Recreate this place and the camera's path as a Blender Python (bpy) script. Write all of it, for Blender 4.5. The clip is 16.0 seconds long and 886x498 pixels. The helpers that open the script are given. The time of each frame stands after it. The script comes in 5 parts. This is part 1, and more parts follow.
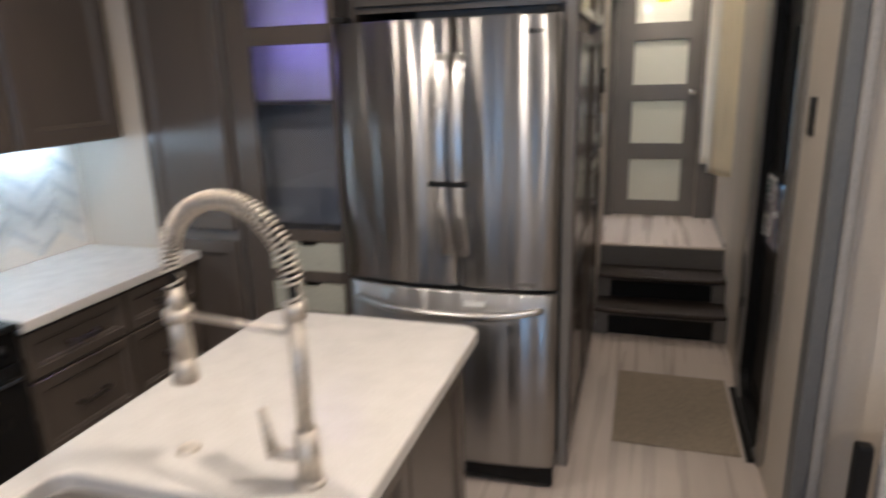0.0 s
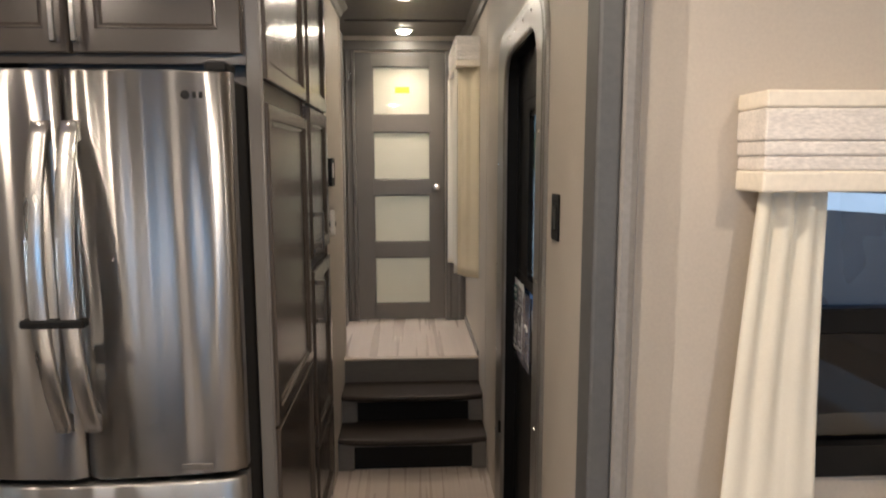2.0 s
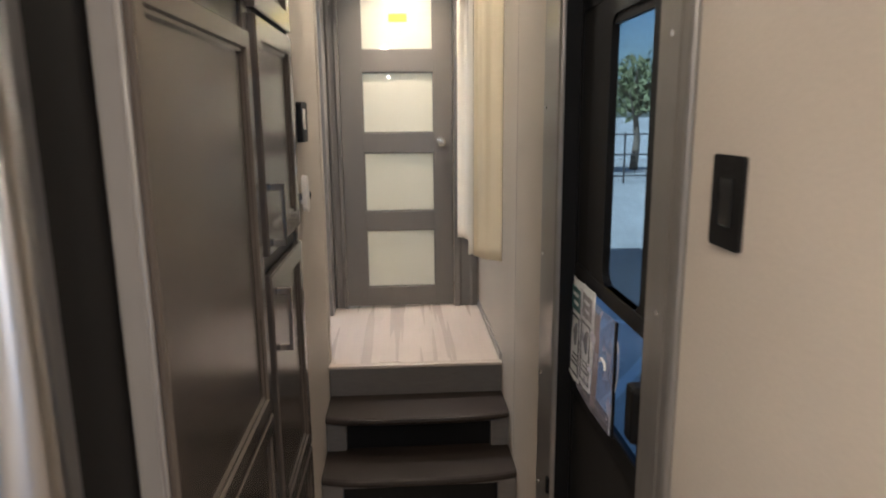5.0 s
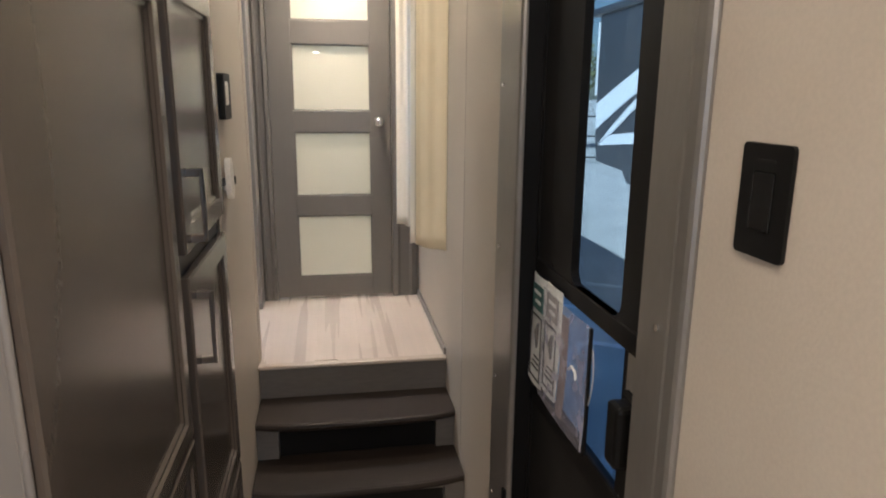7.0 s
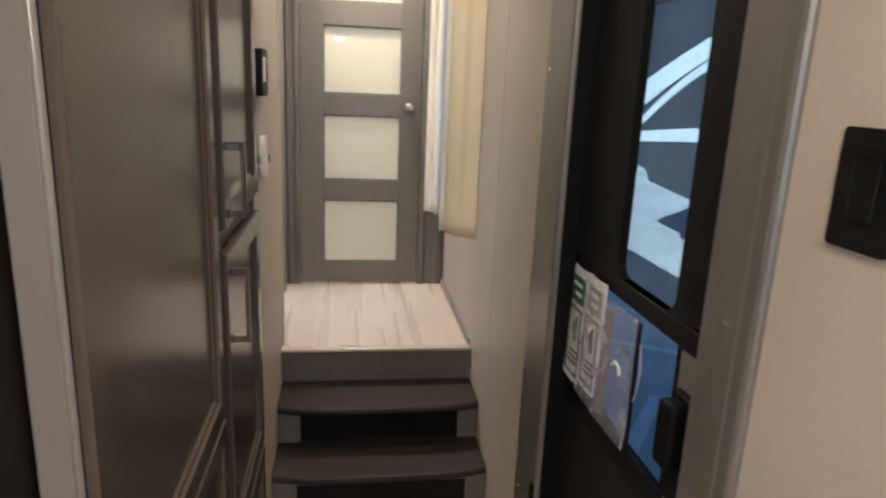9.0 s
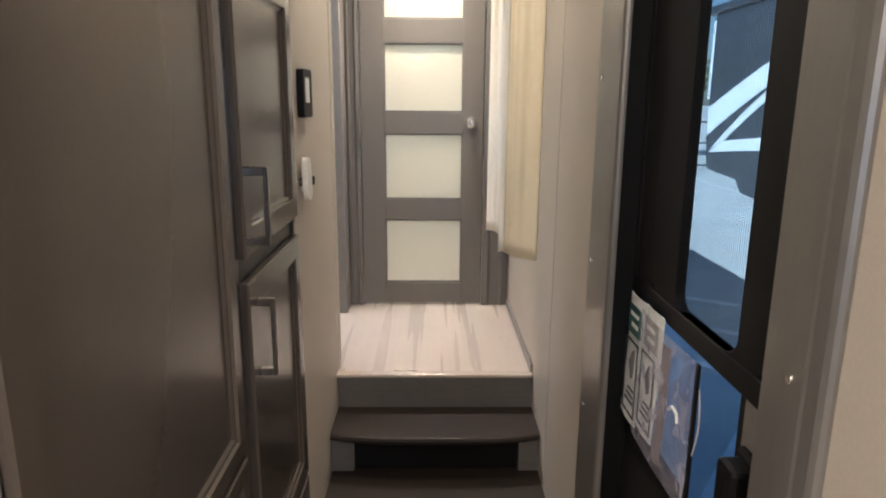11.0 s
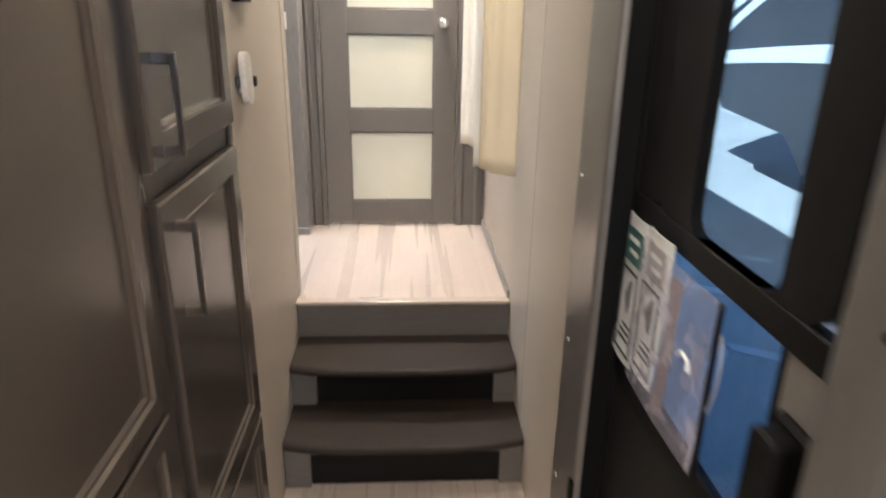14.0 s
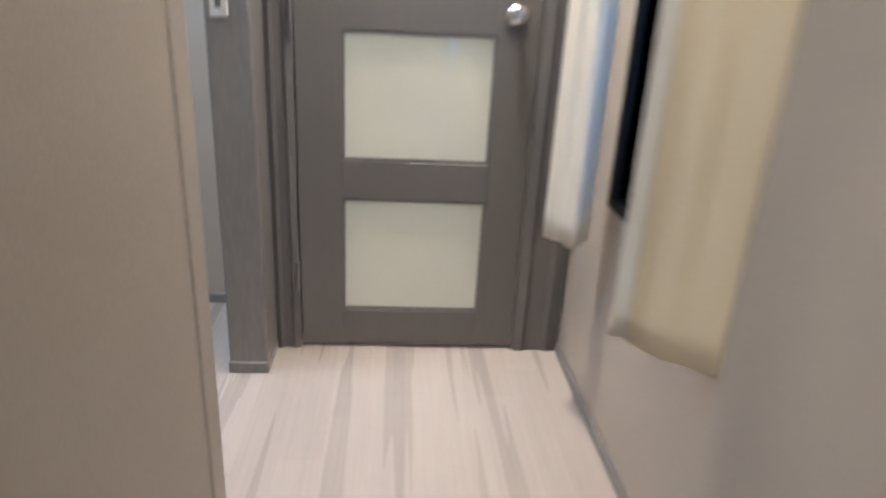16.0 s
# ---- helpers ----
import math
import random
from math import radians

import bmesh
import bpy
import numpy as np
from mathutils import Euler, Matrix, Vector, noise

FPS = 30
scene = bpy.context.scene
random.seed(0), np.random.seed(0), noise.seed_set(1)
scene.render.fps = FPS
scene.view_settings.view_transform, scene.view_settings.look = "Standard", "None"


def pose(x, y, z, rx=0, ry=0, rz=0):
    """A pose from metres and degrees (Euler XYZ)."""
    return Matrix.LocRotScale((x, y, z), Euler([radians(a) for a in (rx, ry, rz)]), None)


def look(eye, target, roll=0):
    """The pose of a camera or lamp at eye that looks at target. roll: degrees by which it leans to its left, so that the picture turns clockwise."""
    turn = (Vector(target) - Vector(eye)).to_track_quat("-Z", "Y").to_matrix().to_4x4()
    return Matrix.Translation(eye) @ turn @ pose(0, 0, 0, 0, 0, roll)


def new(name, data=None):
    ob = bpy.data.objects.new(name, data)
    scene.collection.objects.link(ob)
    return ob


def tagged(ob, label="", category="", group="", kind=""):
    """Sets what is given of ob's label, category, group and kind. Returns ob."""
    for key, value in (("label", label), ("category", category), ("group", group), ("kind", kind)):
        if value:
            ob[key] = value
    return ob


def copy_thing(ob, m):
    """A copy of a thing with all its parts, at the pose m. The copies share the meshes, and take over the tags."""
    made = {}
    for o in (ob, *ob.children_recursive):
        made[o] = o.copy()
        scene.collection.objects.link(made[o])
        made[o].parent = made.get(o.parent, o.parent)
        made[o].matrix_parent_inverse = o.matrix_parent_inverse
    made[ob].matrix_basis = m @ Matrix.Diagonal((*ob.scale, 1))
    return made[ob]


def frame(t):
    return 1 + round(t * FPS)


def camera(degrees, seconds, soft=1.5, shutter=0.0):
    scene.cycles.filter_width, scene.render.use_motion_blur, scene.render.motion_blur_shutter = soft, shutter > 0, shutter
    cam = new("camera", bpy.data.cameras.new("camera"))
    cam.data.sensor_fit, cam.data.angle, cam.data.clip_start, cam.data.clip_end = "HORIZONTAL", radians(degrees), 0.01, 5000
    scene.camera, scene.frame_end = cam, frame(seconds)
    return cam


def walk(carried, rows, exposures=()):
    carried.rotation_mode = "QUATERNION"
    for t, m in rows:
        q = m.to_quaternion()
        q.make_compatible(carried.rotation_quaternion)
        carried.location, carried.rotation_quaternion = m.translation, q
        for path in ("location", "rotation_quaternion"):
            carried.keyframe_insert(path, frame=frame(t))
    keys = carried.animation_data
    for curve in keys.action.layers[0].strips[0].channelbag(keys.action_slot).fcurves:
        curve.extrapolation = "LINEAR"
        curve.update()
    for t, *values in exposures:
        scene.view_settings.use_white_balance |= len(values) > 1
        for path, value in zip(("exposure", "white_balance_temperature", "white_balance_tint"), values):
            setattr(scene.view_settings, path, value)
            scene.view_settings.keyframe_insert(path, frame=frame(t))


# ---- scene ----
cam = camera(68.5, 16.0, soft=2.0, shutter=0.95)
EXPOSURES = [(0.0, 0.10, 5650, 10), (0.8, 0.20, 5900, 10), (1.5, 0.26, 6100, 10), (3.0, 0.30, 5850, 10), (5.5, 0.79, 5800, 10), (9.0, 0.86, 5900, 10), (9.6, 0.95, 5750, 10), (12.5, 1.12, 5750, 10), (13.0, 1.24, 5650, 10), (14.0, 1.48, 5750, 10), (14.5, 1.38, 6050, 10), (15.0, 1.07, 5750, 10), (15.5, 1.02, 5550, 10), (16.0, 0.83, 5400, 10)]
PATH = [
    (0, (0.121, -0.258, 1.662), (-0.461, 1.581, 1.134), -1.7),
    (0.5, (0.128, -0.009, 1.679), (-0.227, 1.894, 1.177), -1.8),
    (1, (0.185, 0.233, 1.637), (0.088, 2.186, 1.217), -0.3),
    (1.5, (0.233, 0.402, 1.628), (0.287, 2.374, 1.299), -0.0),
    (2, (0.248, 0.464, 1.629), (0.346, 2.444, 1.365), -0.1),
    (2.5, (0.246, 0.509, 1.625), (0.34, 2.492, 1.389), -0.1),
    (3, (0.25, 0.58, 1.612), (0.325, 2.564, 1.366), 0.2),
    (5.5, (0.196, 1.503, 1.597), (0.348, 3.451, 1.168), -1.1),
    (6, (0.192, 1.549, 1.599), (0.419, 3.487, 1.158), -0.8),
    (6.5, (0.187, 1.568, 1.589), (0.487, 3.495, 1.147), 0.0),
    (7, (0.176, 1.58, 1.59), (0.506, 3.498, 1.132), 0.5),
    (7.5, (0.169, 1.584, 1.586), (0.514, 3.499, 1.124), 0.8),
    (8, (0.154, 1.597, 1.578), (0.502, 3.51, 1.111), 1.4),
    (8.5, (0.12, 1.607, 1.577), (0.463, 3.519, 1.099), 2.4),
    (9, (0.121, 1.627, 1.565), (0.409, 3.546, 1.081), 2.5),
    (9.5, (0.166, 1.663, 1.555), (0.349, 3.602, 1.1), 2.3),
    (12, (0.239, 1.807, 1.571), (0.252, 3.757, 1.127), -0.0),
    (12.5, (0.216, 1.857, 1.556), (0.262, 3.801, 1.085), 0.2),
    (13, (0.205, 1.878, 1.517), (0.323, 3.801, 0.978), 1.1),
    (13.5, (0.271, 1.902, 1.472), (0.374, 3.795, 0.835), 1.1),
    (14, (0.261, 1.975, 1.5), (0.37, 3.851, 0.815), 0.9),
    (14.5, (0.209, 2.301, 1.513), (0.331, 4.197, 0.89), 1.8),
    (15, (0.223, 2.619, 1.509), (0.351, 4.53, 0.932), 1.2),
    (15.5, (0.25, 3.024, 1.471), (0.369, 4.937, 0.899), 0.9),
    (16, (0.137, 3.367, 1.484), (0.284, 5.228, 0.766), 3.1),
]
walk(cam, [(t, look(eye, target, roll)) for t, eye, target, roll in PATH], EXPOSURES)

# ---- world, sun and lamps ----
SUN_EL, SUN_AZ = radians(35), radians(-131)
world = bpy.data.worlds.new("world")
scene.world = world
world.use_nodes = True
wn = world.node_tree.nodes
sky = wn.new("ShaderNodeTexSky")
sky.sky_type = "NISHITA"
sky.sun_disc = False
sky.sun_elevation = SUN_EL
sky.sun_rotation = SUN_AZ
wn["Background"].inputs[1].default_value = 0.05
world.node_tree.links.new(sky.outputs[0], wn["Background"].inputs[0])
sun = new("sun", bpy.data.lights.new("sun", "SUN"))
sun.data.energy = 5.0
sun.data.angle = radians(0.5)
sun.data.color = (1.0, 0.95, 0.87)
# the sun stands over the kitchen side, so the trailer shades the ground by the entry
sun.matrix_world = look((0, 0, 0), (math.cos(SUN_EL) * 0.75, math.cos(SUN_EL) * 0.66, -math.sin(SUN_EL)))

WARM = (1.0, 0.80, 0.60)


def lamp(x, y, z, watts, size=0.10, color=WARM, spread=172):
    d = bpy.data.lights.new("lamp", "AREA")
    d.shape, d.size, d.energy, d.color = "DISK", size, watts, color
    d.spread = radians(spread)
    ob = new("lamp", d)
    ob.matrix_world = look((x, y, z), (x, y + 0.001, 0))
    return ob


CEIL = 2.495
HALL_LIGHTS = [(0.212, 4.90), (0.22, 3.98), (0.212, 2.45)]
# kitchen lights stay out of view; their number and most places are assumed
ROOM_LIGHTS = [(0.03, 0.98), (-1.2, 0.9), (-1.15, -1.1), (0.03, -0.75), (1.2, 0.3), (-0.02, -2.9)]
for px, py in HALL_LIGHTS:
    lamp(px, py, CEIL - 0.025, 4.5 if py > 4.5 else 0.75 if py > 3 else 0.5, spread=98 if py > 4.5 else 112)
for px, py in ROOM_LIGHTS:
    lamp(px, py, CEIL - 0.025, 10.5 if px > 1 else 13.5 if px < -1 else 15.0 if py > 0.9 else 6.0)
# blue area lamps added inside the unseen rear windows, for streaks on the fridge
for wx in (-1.20, 1.45):
    d = bpy.data.lights.new("window_daylight", "AREA")
    d.shape, d.size, d.size_y, d.energy, d.color = "RECTANGLE", 1.1, 1.25, 13, (0.30, 0.60, 1.0)
    ob = new("window_daylight", d)
    ob.matrix_world = look((wx, -3.37, 1.42), (wx, 0, 1.42))
# daylight standing in the hall window opening
d = bpy.data.lights.new("window_daylight", "AREA")
d.shape, d.size, d.size_y, d.energy, d.color = "RECTANGLE", 0.18, 0.95, 0.75, (0.52, 0.70, 1.0)
new("window_daylight", d).matrix_world = look((0.672, 4.45, 1.60), (0.57, 4.78, 1.58))
# unseen area lamp added beyond the panelled door to brighten its frosted panes
lamp(0.2, 6.2, CEIL - 0.02, 15, 0.3, (0.97, 0.92, 0.79))
# unseen cool lamp added over the side room by the landing, brightening its floor
lamp(-0.80, 4.84, CEIL - 0.02, 8, 0.35, (0.86, 0.93, 1.0), 150)

# ---- materials ----
MATS = {}


def mat(name, color, rough=0.5, metal=0.0, vary=0.12, scale=6.0, stretch=(1, 1, 1), bump=0.0, bump_scale=60.0,
        fine=0.08, fine_scale=90.0, spec=0.5, coat=0.0, rough_vary=0.08):
    """A surface with variation at two scales, in object space metres."""
    if name in MATS:
        return MATS[name]
    m = bpy.data.materials.new(name)
    m.use_nodes = True
    nt = m.node_tree
    n, l = nt.nodes, nt.links
    b = n["Principled BSDF"]
    b.inputs["Metallic"].default_value = metal
    b.inputs["Specular IOR Level"].default_value = spec
    b.inputs["Coat Weight"].default_value = coat
    geo = n.new("ShaderNodeNewGeometry")
    mp = n.new("ShaderNodeMapping")
    mp.inputs["Scale"].default_value = stretch
    l.new(geo.outputs["Position"], mp.inputs["Vector"])
    a = n.new("ShaderNodeTexNoise")
    a.inputs["Scale"].default_value = scale
    a.inputs["Detail"].default_value = 2
    c = n.new("ShaderNodeTexNoise")
    c.inputs["Scale"].default_value = fine_scale
    c.inputs["Detail"].default_value = 3
    l.new(mp.outputs[0], a.inputs["Vector"])
    l.new(mp.outputs[0], c.inputs["Vector"])
    mix = n.new("ShaderNodeMix")
    mix.data_type = "RGBA"
    mix.inputs["A"].default_value = (*[max(0, v * (1 - vary)) for v in color], 1)
    mix.inputs["B"].default_value = (*[min(1, v * (1 + vary)) for v in color], 1)
    sp = n.new("ShaderNodeMapRange")
    sp.inputs["From Min"].default_value, sp.inputs["From Max"].default_value = 0.3, 0.7
    l.new(a.outputs[0], sp.inputs["Value"])
    l.new(sp.outputs[0], mix.inputs["Factor"])
    mul = n.new("ShaderNodeMix")
    mul.data_type = "RGBA"
    mul.blend_type = "MULTIPLY"
    mul.inputs["Factor"].default_value = 1.0
    l.new(mix.outputs["Result"], mul.inputs["A"])
    ramp = n.new("ShaderNodeMapRange")
    ramp.inputs["From Min"].default_value, ramp.inputs["From Max"].default_value = 0.3, 0.7
    ramp.inputs["To Min"].default_value, ramp.inputs["To Max"].default_value = 1 - fine, 1 + fine
    l.new(c.outputs[0], ramp.inputs["Value"])
    l.new(ramp.outputs[0], mul.inputs["B"])
    l.new(mul.outputs["Result"], b.inputs["Base Color"])
    rr = n.new("ShaderNodeMapRange")
    rr.inputs["To Min"].default_value, rr.inputs["To Max"].default_value = max(0.02, rough - rough_vary), min(1, rough + rough_vary)
    l.new(a.outputs[0], rr.inputs["Value"])
    l.new(rr.outputs[0], b.inputs["Roughness"])
    if bump:
        bp = n.new("ShaderNodeBump")
        bp.inputs["Strength"].default_value = bump
        bp.inputs["Distance"].default_value = 0.002
        d = n.new("ShaderNodeTexNoise")
        d.inputs["Scale"].default_value = bump_scale
        d.inputs["Detail"].default_value = 3
        l.new(mp.outputs[0], d.inputs["Vector"])
        l.new(d.outputs[0], bp.inputs["Height"])
        l.new(bp.outputs[0], b.inputs["Normal"])
    MATS[name] = m
    return m


def random_tint(m, low, high):
    """Each object of the material a little lighter or darker."""
    nt = m.node_tree
    b = nt.nodes["Principled BSDF"]
    old = b.inputs["Base Color"].links[0].from_socket
    info = nt.nodes.new("ShaderNodeObjectInfo")
    r = nt.nodes.new("ShaderNodeMapRange")
    r.inputs["To Min"].default_value, r.inputs["To Max"].default_value = low, high
    nt.links.new(info.outputs["Random"], r.inputs["Value"])
    mul = nt.nodes.new("ShaderNodeMix")
    mul.data_type, mul.blend_type = "RGBA", "MULTIPLY"
    mul.inputs["Factor"].default_value = 1.0
    nt.links.new(old, mul.inputs["A"])
    nt.links.new(r.outputs[0], mul.inputs["B"])
    nt.links.new(mul.outputs["Result"], b.inputs["Base Color"])
    return m


def emitter(name, color, strength):
    m = bpy.data.materials.new(name)
    m.use_nodes = True
    b = m.node_tree.nodes["Principled BSDF"]
    b.inputs["Base Color"].default_value = (*color, 1)
    b.inputs["Emission Color"].default_value = (*color, 1)
    b.inputs["Emission Strength"].default_value = strength
    return m


def glass(name, color=(1, 1, 1), rough=0.0, gloss=0.06):
    """Thin pane: mostly clear, with a gloss."""
    m = bpy.data.materials.new(name)
    m.use_nodes = True
    nt = m.node_tree
    n, l = nt.nodes, nt.links
    out = n["Material Output"]
    t = n.new("ShaderNodeBsdfTransparent")
    t.inputs[0].default_value = (*color, 1)
    g = n.new("ShaderNodeBsdfGlossy")
    g.inputs["Roughness"].default_value = rough + 0.02
    mx = n.new("ShaderNodeMixShader")
    mx.inputs[0].default_value = gloss
    l.new(t.outputs[0], mx.inputs[1])
    l.new(g.outputs[0], mx.inputs[2])
    l.new(mx.outputs[0], out.inputs[0])
    return m


wall_beige = mat("wall_vinyl_beige", (0.48, 0.42, 0.348), 0.55, vary=0.05, scale=2.5, fine=0.035, fine_scale=160, bump=0.12, bump_scale=220)
wall_grey = wall_beige
seam_m = mat("wall_seam_strip", (0.36, 0.32, 0.27), 0.55, vary=0.04)
ceil_white = mat("ceiling_white", (0.70, 0.67, 0.62), 0.6, vary=0.04, bump=0.15, bump_scale=150)
ceil_dark = mat("ceiling_dark", (0.12, 0.105, 0.095), 0.45, vary=0.12, scale=5, stretch=(1, 0.15, 1))
cab = mat("cabinet_taupe", (0.080, 0.065, 0.053), 0.22, spec=0.65, vary=0.03, scale=5, stretch=(1, 1, 0.35), fine=0.02, fine_scale=240, rough_vary=0.005)
cab_dark = mat("cabinet_dark", (0.105, 0.092, 0.082), 0.42, vary=0.10, scale=7, stretch=(1, 1, 0.12), fine=0.06)
door_grey = mat("door_grey", (0.140, 0.128, 0.113), 0.42, vary=0.04, scale=6, stretch=(1, 1, 0.15), fine=0.02)
trim_grey = mat("trim_grey", (0.23, 0.212, 0.195), 0.32, vary=0.06, stretch=(1, 1, 0.2))
trim_dark = mat("trim_dark", (0.115, 0.11, 0.107), 0.55, vary=0.06)
stile_grey = mat("stile_grey", (0.21, 0.193, 0.177), 0.30, vary=0.04, stretch=(1, 1, 0.2), fine=0.02)
slide_dark = mat("slide_seal_dark", (0.085, 0.083, 0.080), 0.5, vary=0.06)
slide_mid = mat("slide_moulding", (0.225, 0.208, 0.192), 0.45, vary=0.06)
subfloor_m = mat("underlay", (0.30, 0.255, 0.215), 0.8, vary=0.1)
# lightened grey: the reflection in the cabinet glass is put into this colour
cabinet_back_sheen = mat("cabinet_back_sheen", (0.36, 0.345, 0.345), 0.5, vary=0.08)
drawer_cream = mat("drawer_cream", (0.36, 0.345, 0.275), 0.3, vary=0.04)
alu = mat("aluminium_frame", (0.25, 0.232, 0.212), 0.34, metal=0.6, vary=0.07, scale=9, fine=0.04, stretch=(1, 1, 0.3))
steel = mat("chrome", (0.78, 0.77, 0.75), 0.12, metal=1.0, vary=0.03)
nickel = mat("brushed_nickel", (0.60, 0.54, 0.46), 0.52, metal=0.85, vary=0.05)
handle_steel = mat("satin_steel", (0.60, 0.585, 0.565), 0.30, metal=1.0, vary=0.04, scale=30, stretch=(1, 1, 0.05), fine=0.05)
dark_nickel = mat("dark_nickel", (0.20, 0.175, 0.15), 0.32, metal=1.0, vary=0.05)
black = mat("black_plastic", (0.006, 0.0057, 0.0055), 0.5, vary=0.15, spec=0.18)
black_gloss = mat("black_gloss", (0.008, 0.008, 0.008), 0.25, spec=0.3)
charcoal = mat("charcoal_skin", (0.013, 0.012, 0.011), 0.62, vary=0.08, scale=4, fine=0.05, spec=0.22)
frost = mat("frosted_glass", (0.80, 0.775, 0.68), 0.03, vary=0.02, scale=3, fine=0.015, spec=0.5, rough_vary=0.01)
quartz = mat("solid_surface", (0.57, 0.54, 0.50), 0.22, vary=0.04, scale=14, fine=0.06, fine_scale=240)
curtain_m = mat("curtain_cream", (0.90, 0.78, 0.55), 0.85, vary=0.05, scale=3, fine=0.04, fine_scale=420, bump=0.12, bump_scale=500)
valance_m = mat("valance_linen", (0.74, 0.68, 0.62), 0.9, vary=0.10, scale=30, fine=0.16, fine_scale=260, stretch=(0.35, 1, 1), bump=0.4, bump_scale=420)
piping_m = mat("valance_band", (0.80, 0.72, 0.60), 0.8, vary=0.04, fine=0.05)
tread_m = mat("stair_tread", (0.025, 0.0178, 0.0138), 0.60, spec=0.3, vary=0.16, scale=12, stretch=(0.15, 1, 1), fine=0.12, fine_scale=200)
riser_m = mat("stair_riser", (0.125, 0.113, 0.10), 0.5, vary=0.08, scale=8, stretch=(0.2, 1, 1))
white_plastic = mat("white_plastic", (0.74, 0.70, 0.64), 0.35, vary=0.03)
paper_m = mat("paper", (0.78, 0.78, 0.74), 0.8, vary=0.03)
rug_m = mat("rug_taupe", (0.25, 0.20, 0.145), 0.95, vary=0.14, scale=60, fine=0.22, fine_scale=480, bump=0.7, bump_scale=420)
fabric_m = mat("woven_fabric", (0.46, 0.43, 0.40), 0.95, vary=0.16, scale=90, fine=0.3, fine_scale=420, bump=0.6, bump_scale=360)
yellow_m = mat("yellow_sticker", (0.85, 0.72, 0.03), 0.5, vary=0.03)
green_m = mat("dark_green_print", (0.03, 0.10, 0.09), 0.6)
ink_m = mat("black_print", (0.03, 0.03, 0.03), 0.7)
wood_edge = mat("floor_edge", (0.50, 0.43, 0.36), 0.13, vary=0.08, scale=10, stretch=(0.2, 1, 1))
asphalt = mat("asphalt_lot", (0.52, 0.51, 0.48), 0.9, vary=0.12, scale=0.8, fine=0.15, fine_scale=40, bump=0.4, bump_scale=60)
paint_line = mat("line_paint", (0.70, 0.70, 0.68), 0.8, vary=0.08)
rv_white = mat("fibreglass_white", (0.75, 0.76, 0.77), 0.3, vary=0.03, scale=1)
rv_dark = mat("fibreglass_dark", (0.03, 0.035, 0.045), 0.3, vary=0.1, scale=1)
rv_grey = mat("fibreglass_grey", (0.20, 0.21, 0.23), 0.35, vary=0.05, scale=1)
rubber = mat("rubber", (0.02, 0.02, 0.02), 0.8)
leaf_m = mat("leaves", (0.15, 0.165, 0.075), 0.7, vary=0.3, scale=3)
bark_m = mat("bark", (0.14, 0.11, 0.08), 0.9, vary=0.2)
fence_m = mat("fence_metal", (0.05, 0.05, 0.05), 0.5)
purple_glow = emitter("purple_led", (0.48, 0.36, 1.0), 32.0)
lens_glow = emitter("lamp_lens", (1.0, 0.86, 0.66), 110.0)
# the slight blue imitates cool daylight outside
pane_clear = glass("clear_pane", (0.75, 0.89, 1.0))
pane_tint = glass("tinted_pane", (0.62, 0.74, 0.90))
# blue of the sky-lit shade outside is put into this glass colour
pane_daylight = glass("daylight_pane", (0.60, 0.80, 1.0))
pane_dark = glass("dark_sash_pane", (0.13, 0.16, 0.20))
pane_slide = glass("slide_pane", (0.70, 0.82, 0.96))
pane_cabinet = glass("cabinet_glass", (0.75, 0.77, 0.8))

# curtains let some daylight through
_n = curtain_m.node_tree.nodes
_tr = _n.new("ShaderNodeBsdfTranslucent")
_tr.inputs[0].default_value = (0.85, 0.78, 0.62, 1)
_mx = _n.new("ShaderNodeMixShader")
_mx.inputs[0].default_value = 0.15
curtain_m.node_tree.links.new(_n["Principled BSDF"].outputs[0], _mx.inputs[1])
curtain_m.node_tree.links.new(_tr.outputs[0], _mx.inputs[2])
curtain_m.node_tree.links.new(_mx.outputs[0], _n["Material Output"].inputs[0])

curtain_pale = curtain_m.copy()
curtain_pale.name = "curtain_lining"
for _x in curtain_pale.node_tree.nodes:
    if _x.type == "MIX" and _x.blend_type == "MIX":
        _x.inputs["A"].default_value = (0.86, 0.81, 0.70, 1)
        _x.inputs["B"].default_value = (0.93, 0.89, 0.78, 1)
    if _x.type == "MIX_SHADER":
        _x.inputs[0].default_value = 0.3
pane_frost = frost.copy()
pane_frost.name = "frosted_door_glass"
_n = pane_frost.node_tree.nodes
_tr = _n.new("ShaderNodeBsdfTranslucent")
_tr.inputs[0].default_value = (0.85, 0.84, 0.76, 1)
_mx = _n.new("ShaderNodeMixShader")
_mx.inputs[0].default_value = 0.58
pane_frost.node_tree.links.new(_n["Principled BSDF"].outputs[0], _mx.inputs[1])
pane_frost.node_tree.links.new(_tr.outputs[0], _mx.inputs[2])
_gl = _n.new("ShaderNodeBsdfGlossy")
_gl.inputs["Roughness"].default_value = 0.015
_mg = _n.new("ShaderNodeMixShader")
_mg.inputs[0].default_value = 0.06
pane_frost.node_tree.links.new(_mx.outputs[0], _mg.inputs[1])
pane_frost.node_tree.links.new(_gl.outputs[0], _mg.inputs[2])
pane_frost.node_tree.links.new(_mg.outputs[0], _n["Material Output"].inputs[0])

# vinyl planks: streaks along the hall, each plank its own tone
plank_m = mat("vinyl_plank", (0.47, 0.402, 0.348), 0.28, vary=0.036, scale=22, stretch=(1.0, 0.025, 1), fine=0.04, fine_scale=120, rough_vary=0.06)
random_tint(plank_m, 0.945, 1.055)

